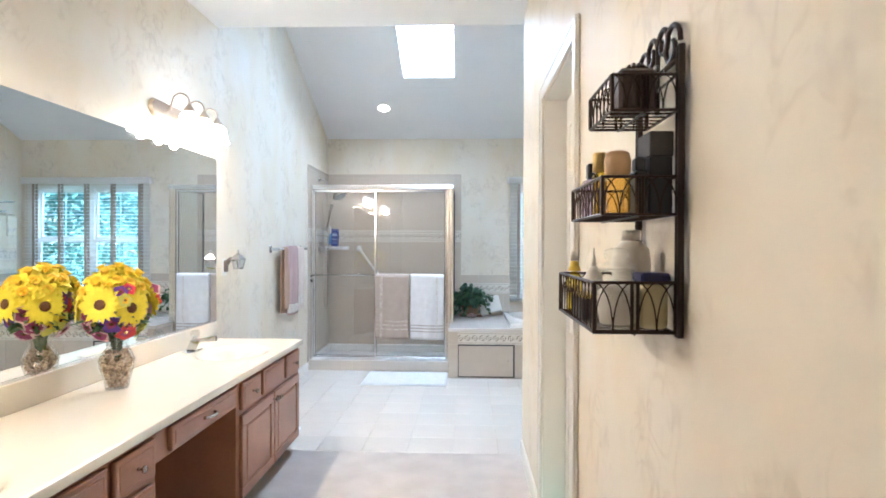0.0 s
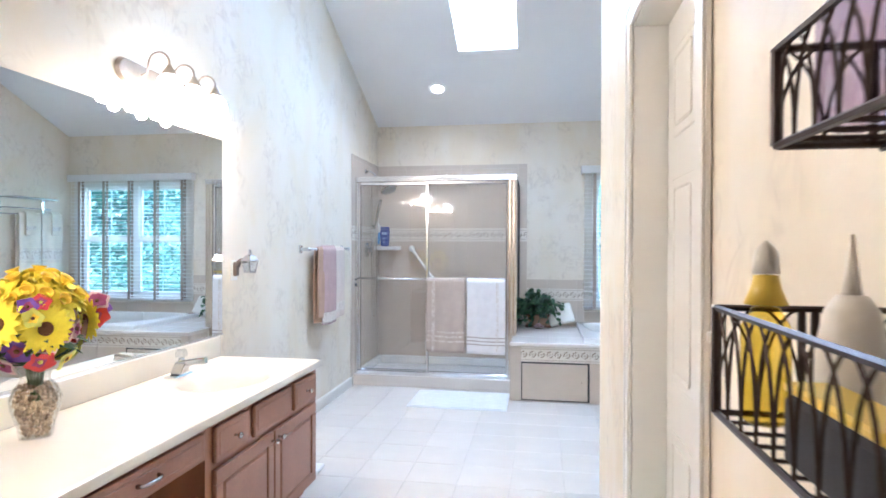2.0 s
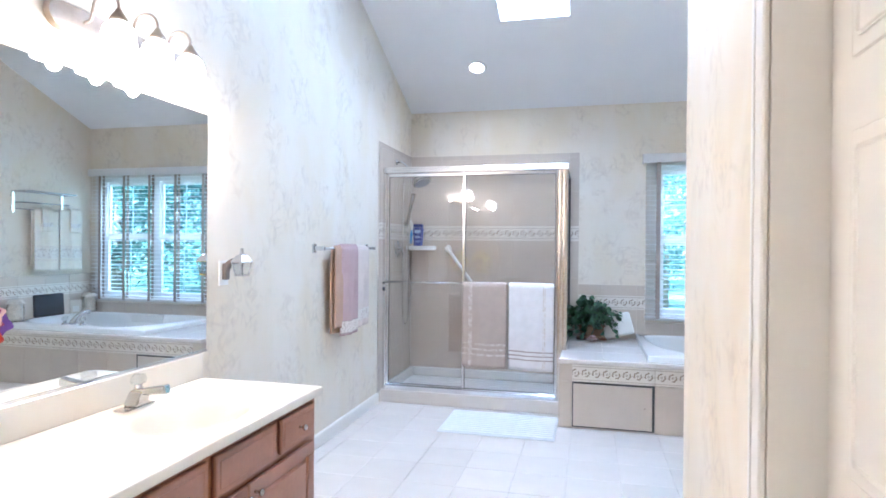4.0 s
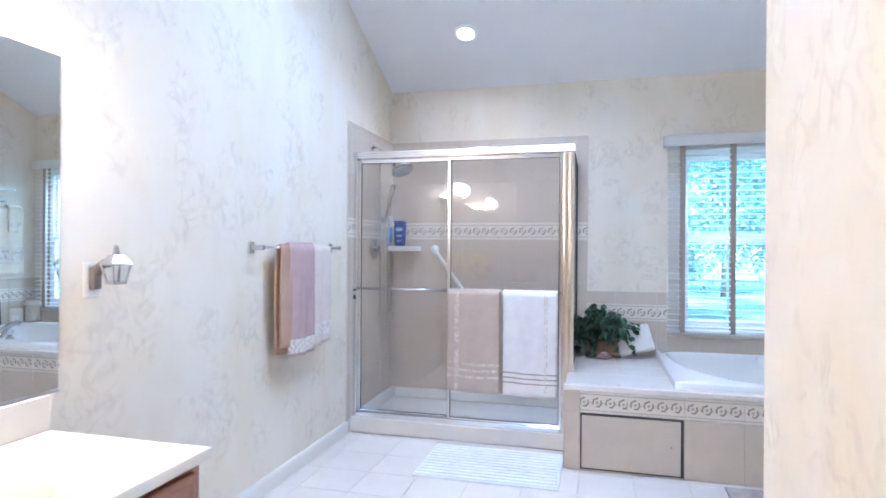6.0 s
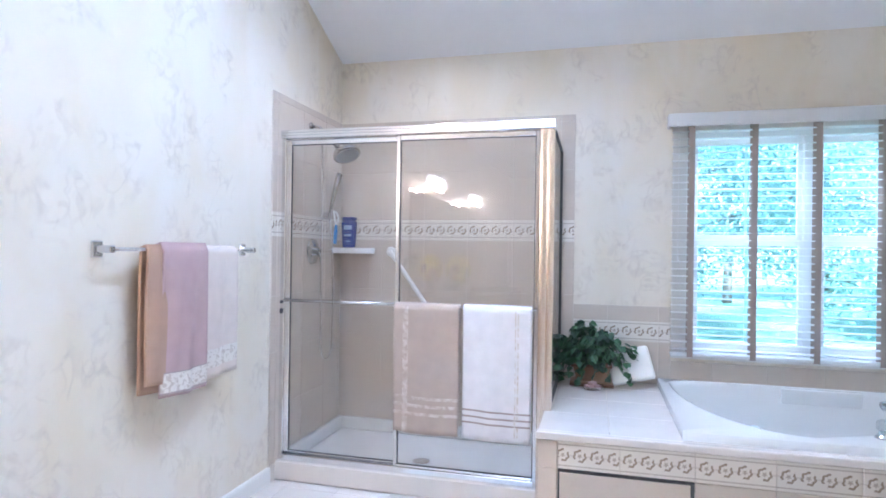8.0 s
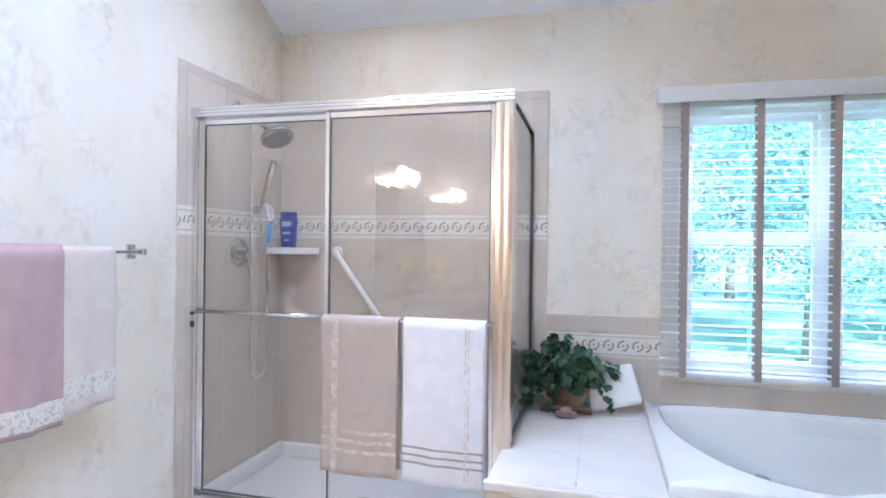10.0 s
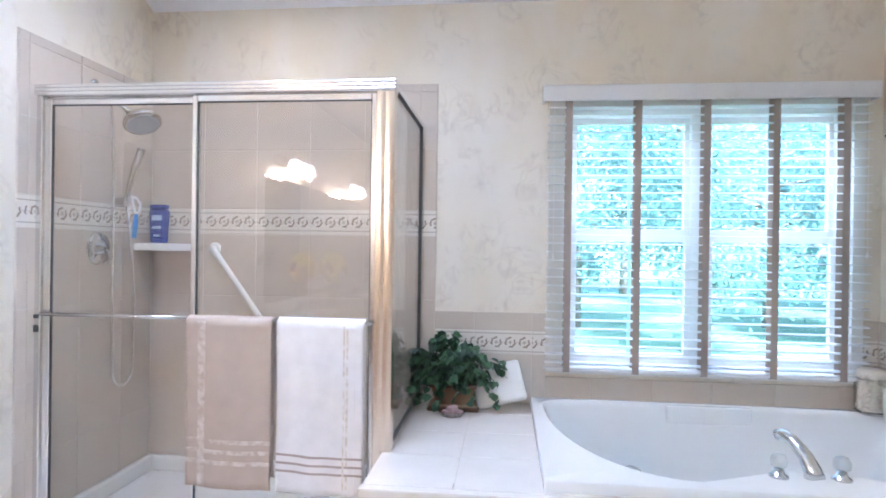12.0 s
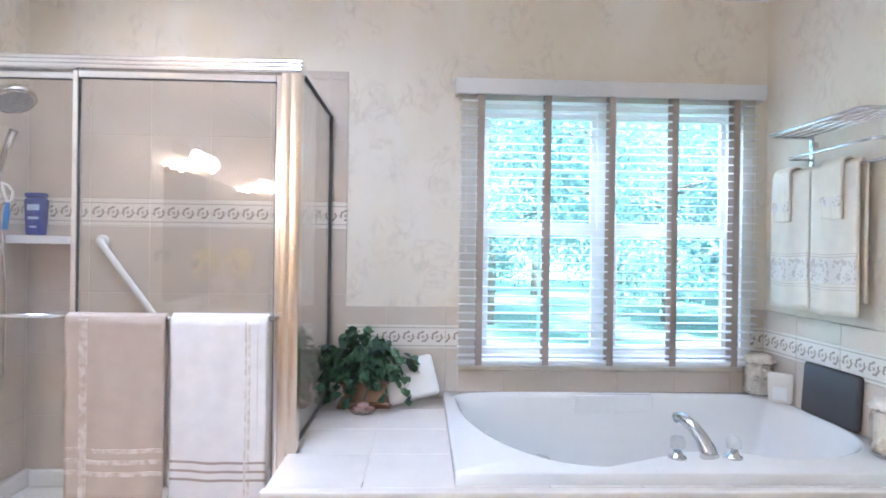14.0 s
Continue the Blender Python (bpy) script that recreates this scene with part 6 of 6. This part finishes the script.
# ---------------------------------------------------------------- outdoors
GRASS = material("lawn", (0.13, 0.22, 0.13), 0.9, vary=0.3, scale=0.6, fine=20)
setting("ground", boxes((-80, 80, YB + 0.2, 160, -0.9, -0.6)), GRASS, "mown green lawn behind the house", "lawn")
setting("ground_around", boxes((-80, 80, -80, YB + 0.2, -0.9, -0.6)), GRASS, "mown green lawn round the house", "lawn")
BARK = material("grey_bark", (0.16, 0.12, 0.09), 0.9, vary=0.3, scale=10, bump=0.5)
FOL = material("tree_leaf", (0.085, 0.16, 0.075), 0.5, vary=0.2)
# thin leaves let part of the sun through
nF, lF = FOL.node_tree.nodes, FOL.node_tree.links
geo, cr = nF.new("ShaderNodeNewGeometry"), nF.new("ShaderNodeValToRGB")
cr.color_ramp.elements[0].color, cr.color_ramp.elements[1].color = (0.15, 0.25, 0.22, 1), (0.30, 0.43, 0.38, 1)
lF.new(geo.outputs["Random Per Island"], cr.inputs[0])
lF.new(cr.outputs[0], nF["Principled BSDF"].inputs["Base Color"])
tr = nF.new("ShaderNodeBsdfTranslucent")
ms = nF.new("ShaderNodeMixShader")
ms.inputs[0].default_value = 0.62
lF.new(cr.outputs[0], tr.inputs[0])
lF.new(nF["Principled BSDF"].outputs[0], ms.inputs[1])
lF.new(tr.outputs[0], ms.inputs[2])
lF.new(ms.outputs[0], nF["Material Output"].inputs[0])


def tree(x, y, h, spread, seed, leaves=6500, leaf=0.075):
    r = random.Random(seed)
    ob = thing("tree", "leafy broad crowned garden tree in full summer leaf", "tree", "garden trees", (x, y, -0.6))
    tb = bmesh.new()
    tube(tb, [(0, 0, -0.05), (0.05, 0, h * 0.25), (-0.04, 0.05, h * 0.5), (0.05, 0, h * 0.85)], [0.20, 0.15, 0.11, 0.03], 10)
    tips = []
    for k in range(16):
        z0 = h * r.uniform(0.14, 0.75)
        a, ln = r.uniform(0, 6.283), spread * r.uniform(0.6, 1.0) * (1 - 0.3 * z0 / h)
        e = Vector((ln * math.cos(a), ln * math.sin(a), z0 + ln * r.uniform(-0.05, 0.5)))
        tube(tb, [(0, 0, z0), e * 0.5 + Vector((0, 0, z0 * 0.5 + 0.12)), e], [0.06, 0.035, 0.01], 6)
        tips += [(e, 1.0), (e * 0.55 + Vector((0, 0, z0 * 0.45)), 0.8)]
    tips.append((Vector((0, 0, h * 0.95)), 0.9))
    part("trunk", tb, BARK, ob, smooth=True)
    verts, faces = [], []
    for k in range(leaves):
        c, s5 = tips[r.randrange(len(tips))]
        p = c + Vector((r.gauss(0, 0.5), r.gauss(0, 0.5), r.gauss(0, 0.42))) * s5 * spread * 0.36
        q = pose(*p, r.uniform(-60, 60), r.uniform(-60, 60), r.uniform(0, 360))
        s6 = leaf * r.uniform(0.6, 1.3)
        b0 = len(verts)
        verts += [q @ Vector(v) for v in ((-s6, 0, 0), (0, -0.45 * s6, 0.1 * s6), (s6, 0, -0.1 * s6), (0, 0.45 * s6, 0.1 * s6))]
        faces.append((b0, b0 + 1, b0 + 2, b0 + 3))
    me = bpy.data.meshes.new("crown")
    me.from_pydata(verts, [], faces)
    me.materials.append(FOL)
    crown = new("crown", me)
    crown.parent = ob
    crown["kind"] = "stuff"


for i, (x, y, h, sp) in enumerate(((0.4, 14.5, 6.5, 2.4), (4.2, 15.5, 7.0, 2.6), (2.3, 19.0, 8.0, 3.0), (-3.0, 18.0, 7.5, 2.8), (7.5, 20.0, 8.5, 3.2), (-6.5, 24.0, 9.0, 3.6), (11.5, 24.0, 9.0, 3.4), (1.0, 27.0, 10.0, 4.0), (5.5, 29.0, 10.0, 4.2), (9.5, 15.0, 7.0, 2.8), (13.5, 18.0, 8.0, 3.2), (17.5, 23.0, 9.0, 3.8), (22.0, 28.0, 10.0, 4.2), (12.5, 31.0, 11.0, 4.6), (-2.0, 35.0, 12.0, 5.0), (18.0, 36.0, 12.0, 5.0), (27.0, 35.0, 12.0, 5.0))):
    tree(x, y, h, sp, 40 + i, *((15000, 0.064) if i < 5 else (10000, 0.13)))
# unseen board added over the wall heads to keep the daylight out
setting("roof_cap", boxes((XW - 0.12, XE + 0.12, YC - 0.12, YC + 0.06, ZT + 0.31, ZT + 0.36)), CEILING, "unseen board over the wall heads that blocks daylight", "roof")

# ---------------------------------------------------------------- tiles, piece by piece
def border_material():
    """Cream border tile with four tan ring medallions between thin rules."""
    m = bpy.data.materials.new("border_tile")
    m.use_nodes = True
    n, l = m.node_tree.nodes, m.node_tree.links
    b = n["Principled BSDF"]
    b.inputs["Roughness"].default_value = 0.22
    co, sep = n.new("ShaderNodeTexCoord"), n.new("ShaderNodeSeparateXYZ")
    l.new(co.outputs["Object"], sep.inputs[0])

    def op(kind, a, c=None, d=None):
        x = n.new("ShaderNodeMath")
        x.operation = kind
        for i, v in enumerate((a, c, d)):
            if v is None:
                continue
            if isinstance(v, (int, float)):
                x.inputs[i].default_value = v
            else:
                l.new(v, x.inputs[i])
        return x.outputs[0]

    cell = 0.0775
    u = op("SUBTRACT", op("FRACT", op("DIVIDE", op("ADD", sep.outputs[0], cell * 4), cell)), 0.5)
    u = op("MULTIPLY", u, cell)
    z = sep.outputs[2]
    rad = op("SQRT", op("ADD", op("MULTIPLY", u, u), op("MULTIPLY", z, z)))
    ang2 = op("ARCTAN2", z, u)
    wob = op("MULTIPLY", op("SINE", op("MULTIPLY", ang2, 7.0)), 0.0022)
    ring = op("LESS_THAN", op("ABSOLUTE", op("SUBTRACT", op("ADD", rad, wob), 0.025)), 0.005)
    side = op("GREATER_THAN", op("ABSOLUTE", op("COSINE", op("ADD", ang2, 0.6))), 0.35)
    leafy = op("MULTIPLY", ring, side)
    heart = op("LESS_THAN", op("ADD", rad, op("MULTIPLY", op("SINE", op("MULTIPLY", ang2, 5.0)), 0.003)), 0.0085)
    link = op("MULTIPLY", op("LESS_THAN", op("ABSOLUTE", z), 0.0035), op("GREATER_THAN", op("ABSOLUTE", u), 0.031))
    rule = op("LESS_THAN", op("ABSOLUTE", op("SUBTRACT", op("ABSOLUTE", z), 0.049)), 0.003)
    no = n.new("ShaderNodeTexNoise")
    no.inputs["Scale"].default_value = 120
    l.new(co.outputs["Object"], no.inputs["Vector"])
    fac = op("MULTIPLY", op("MINIMUM", op("ADD", op("ADD", leafy, op("MULTIPLY", heart, 0.7)), op("ADD", op("MULTIPLY", link, 0.3), op("MULTIPLY", rule, 0.6))), 1.0), op("ADD", op("MULTIPLY", no.outputs[0], 0.7), 0.5))
    mix = n.new("ShaderNodeMix")
    mix.data_type = "RGBA"
    mix.inputs[6].default_value, mix.inputs[7].default_value = (0.78, 0.73, 0.65, 1), (0.29, 0.22, 0.15, 1)
    l.new(fac, mix.inputs[0])
    l.new(mix.outputs[2], b.inputs["Base Color"])
    bp = n.new("ShaderNodeBump")
    bp.inputs["Strength"].default_value, bp.inputs["Distance"].default_value = 0.5, 0.003
    l.new(fac, bp.inputs["Height"])
    l.new(bp.outputs[0], b.inputs["Normal"])
    return m


BORDER = border_material()
SHARED = {}


def tile(name, w2, h, mat, m, parent, depth=0.008):
    """A tile with eased edges; its face looks along local -y, x across, z up."""
    key = (name, round(w2, 3), round(h, 3), mat.name)
    if key not in SHARED:
        bm = bmesh.new()
        g, e = 0.0016, 0.0022
        o = [(-w2 / 2 + g, -h / 2 + g), (w2 / 2 - g, -h / 2 + g), (w2 / 2 - g, h / 2 - g), (-w2 / 2 + g, h / 2 - g)]
        k = [(x - math.copysign(e, x), z - math.copysign(e, z)) for x, z in o]
        r0 = [bm.verts.new((x, 0, z)) for x, z in o]
        r1 = [bm.verts.new((x, -depth + e * 0.6, z)) for x, z in o]
        r2 = [bm.verts.new((x, -depth, z)) for x, z in k]
        for a, c in ((r0, r1), (r1, r2)):
            for i in range(4):
                bm.faces.new((a[i], a[(i + 1) % 4], c[(i + 1) % 4], c[i]))
        bm.faces.new(r2)
        me = bpy.data.meshes.new(name)
        bmesh.ops.recalc_face_normals(bm, faces=bm.faces)
        bm.to_mesh(me)
        bm.free()
        me.materials.append(mat)
        SHARED[key] = me
    ob = new(name, SHARED[key])
    ob.parent = parent
    ob.matrix_basis = m
    return ob


def course(a0, a1, step, start):
    """The cuts of a run of tiles from a0 to a1, with joints at start + k * step."""
    cuts = [a0]
    k = math.ceil((a0 - start) / step + 0.02)
    while start + k * step < a1 - 0.01:
        cuts.append(start + k * step)
        k += 1
    return cuts + [a1]


def tiled_wall(parent, axis, at, a0, a1, step, start, rows, mat=None, border=()):
    """Tiles on a wall: axis 'back' looks to -y, 'left' to +x, 'right' to -x. rows are heights of joints."""
    cuts = course(a0, a1, step, start)
    for z0, z1 in zip(rows, rows[1:]):
        isb = any(abs(z0 - q) < 0.004 for q in border)
        for u0, u1 in zip(cuts, cuts[1:]):
            c, wd, zc = (u0 + u1) / 2, u1 - u0, (z0 + z1) / 2
            m = {"back": pose(c, at, zc), "left": pose(at, c, zc, 0, 0, 90), "right": pose(at, c, zc, 0, 0, -90)}[axis]
            tile("border_tile" if isb else "tile", wd, z1 - z0, BORDER if isb else (mat or TILE), m, parent)


ROWS_S = (0.10, 0.43, 0.76, 1.09, 1.445, 1.59, 1.93, 2.255, 2.30)
ROWS_W = (0.532, 0.80, 0.93, 1.03)
BK = setting("tiled_wall_back", boxes((XW + 0.003, 0.16, YB - 0.0088, YB - 0.0005, 0.0, 2.30), (0.16, 0.774, YB - 0.0088, YB - 0.0005, 0.515, 1.03), (2.401, XE - 0.005, YB - 0.0088, YB - 0.0005, 0.515, 1.03), (0.774, 2.401, YB - 0.0088, YB - 0.0005, 0.515, 0.685)), GROUT, "beige ceramic wall tiles with a decorative border", "tiles")
LF = setting("tiled_wall_side", boxes((XW + 0.0005, XW + 0.0078, 6.025, YB - 0.0005, 0.0, 2.30)), GROUT, "beige ceramic shower wall tiles with a border", "tiles")
RT = setting("tiled_wall_foot", boxes((XE - 0.0088, XE - 0.0005, 5.79, YB - 0.005, 0.515, 1.03)), GROUT, "beige ceramic tiles behind the foot of the tub", "tiles")
tiled_wall(BK, "back", YB - 0.004, XW + 0.013, 0.16, 0.3175, -0.886, ROWS_S, border=(1.445,))
tiled_wall(BK, "back", YB - 0.004, 0.16, 0.774, 0.3175, 0.70, ROWS_W, border=(0.80,))
tiled_wall(BK, "back", YB - 0.004, 2.401, XE - 0.013, 0.3175, 2.60, ROWS_W, border=(0.80,))
tiled_wall(BK, "back", YB - 0.004, 0.774, 2.401, 0.3175, 0.70, (0.532, 0.685))
tiled_wall(LF, "left", XW + 0.003, 6.025, YB - 0.013, 0.3175, 6.083, ROWS_S, border=(1.445,))
tiled_wall(RT, "right", XE - 0.004, 5.79, YB - 0.013, 0.3175, 6.07, ROWS_W, border=(0.80,))
# deck front and end
FRONT = (0.138, 0.418, 0.739, 1.064, 1.389, 1.714, 2.039, 2.364, XE - 0.001)
for a0, a1 in zip(FRONT, FRONT[1:]):
    tile("border_tile", a1 - a0, 0.13, BORDER, pose((a0 + a1) / 2, DF + 0.006, 0.425), deck)
    if a0 > 0.7:
        tile("tile", a1 - a0, 0.355, TILE, pose((a0 + a1) / 2, DF + 0.006, 0.181), deck)
tile("tile", 0.094, 0.13, TILE, pose(0.091, DF + 0.006, 0.425), deck)
tile("tile", 0.094, 0.355, TILE, pose(0.091, DF + 0.006, 0.181), deck)
tile("tile", 0.31, 0.49, TILE, pose(0.044, 5.93, 0.249, 0, 0, -90), deck)
panel = tile("access_panel", 0.575, 0.325, TILE, pose(0.434, DF + 0.004, 0.183), deck, 0.012)
panel["label"] = "removable tiled access panel"
# dark sheet behind the panel gives the gap its shade by colour
part("panel_gap", boxes((0.140, 0.7375, DF - 0.001, DF + 0.0055, 0.012, 0.357)), SEAL_AND_SHADE, deck, "dark sheet for the shade in the gap round the panel")
part("panel_knob", lathe(bmesh.new(), [(0.007, 0), (0.007, 0.004), (0.001, 0.006)], 12, pose(0.668, DF - 0.009, 0.19, 90, 0, 0)), BRONZE, deck)
# deck top
for y0, y1 in ((5.79, 6.12), (6.12, 6.44), (6.44, 6.76), (6.76, YB - 0.013)):
    for x0, x1 in ((0.044, 0.372), (0.372, 0.694)):
        xa = x0 if y0 < 6.1 else max(x0, SX + 0.012)
        tile("deck_tile", x1 - xa, y1 - y0, DECKTILE, pose((xa + x1) / 2, (y0 + y1) / 2, ZD - 0.008, -90, 0, 0), deck)
for x0, x1 in zip((0.694, 1.02, 1.345, 1.67, 1.995, 2.32), (1.02, 1.345, 1.67, 1.995, 2.32, XE - 0.014)):
    tile("deck_tile", x1 - x0, 0.022, DECKTILE, pose((x0 + x1) / 2, 5.8025, ZD - 0.008, -90, 0, 0), deck)
# floor
floor = bpy.data.objects["floor_tiled"]
STEP = 0.3105
xc2 = course(XW + 0.015, XE - 0.015, STEP, -0.486)
yc2 = course(3.532, 6.09, STEP, 3.532)
for x0, x1 in zip(xc2, xc2[1:]):
    for y0, y1 in zip(yc2, yc2[1:]):
        if x0 > 0.04 and y0 > 5.75:
            continue
        tile("floor_tile", x1 - x0, y1 - y0, FLOORTILE, pose((x0 + x1) / 2, (y0 + y1) / 2, -0.004, -90, 0, random.uniform(-0.05, 0.05)), floor, 0.0045)

# clear glass lets the light through to what it holds
for ob in list(scene.objects):
    if ob.type == "MESH" and ob.data.materials and ob.data.materials[0].name in ("jar_glass", "vase_glass", "dish_glass", "lilac_glass", "amber_perfume", "yellow_perfume", "clear_acrylic", "lantern_glass"):
        ob.visible_shadow = False
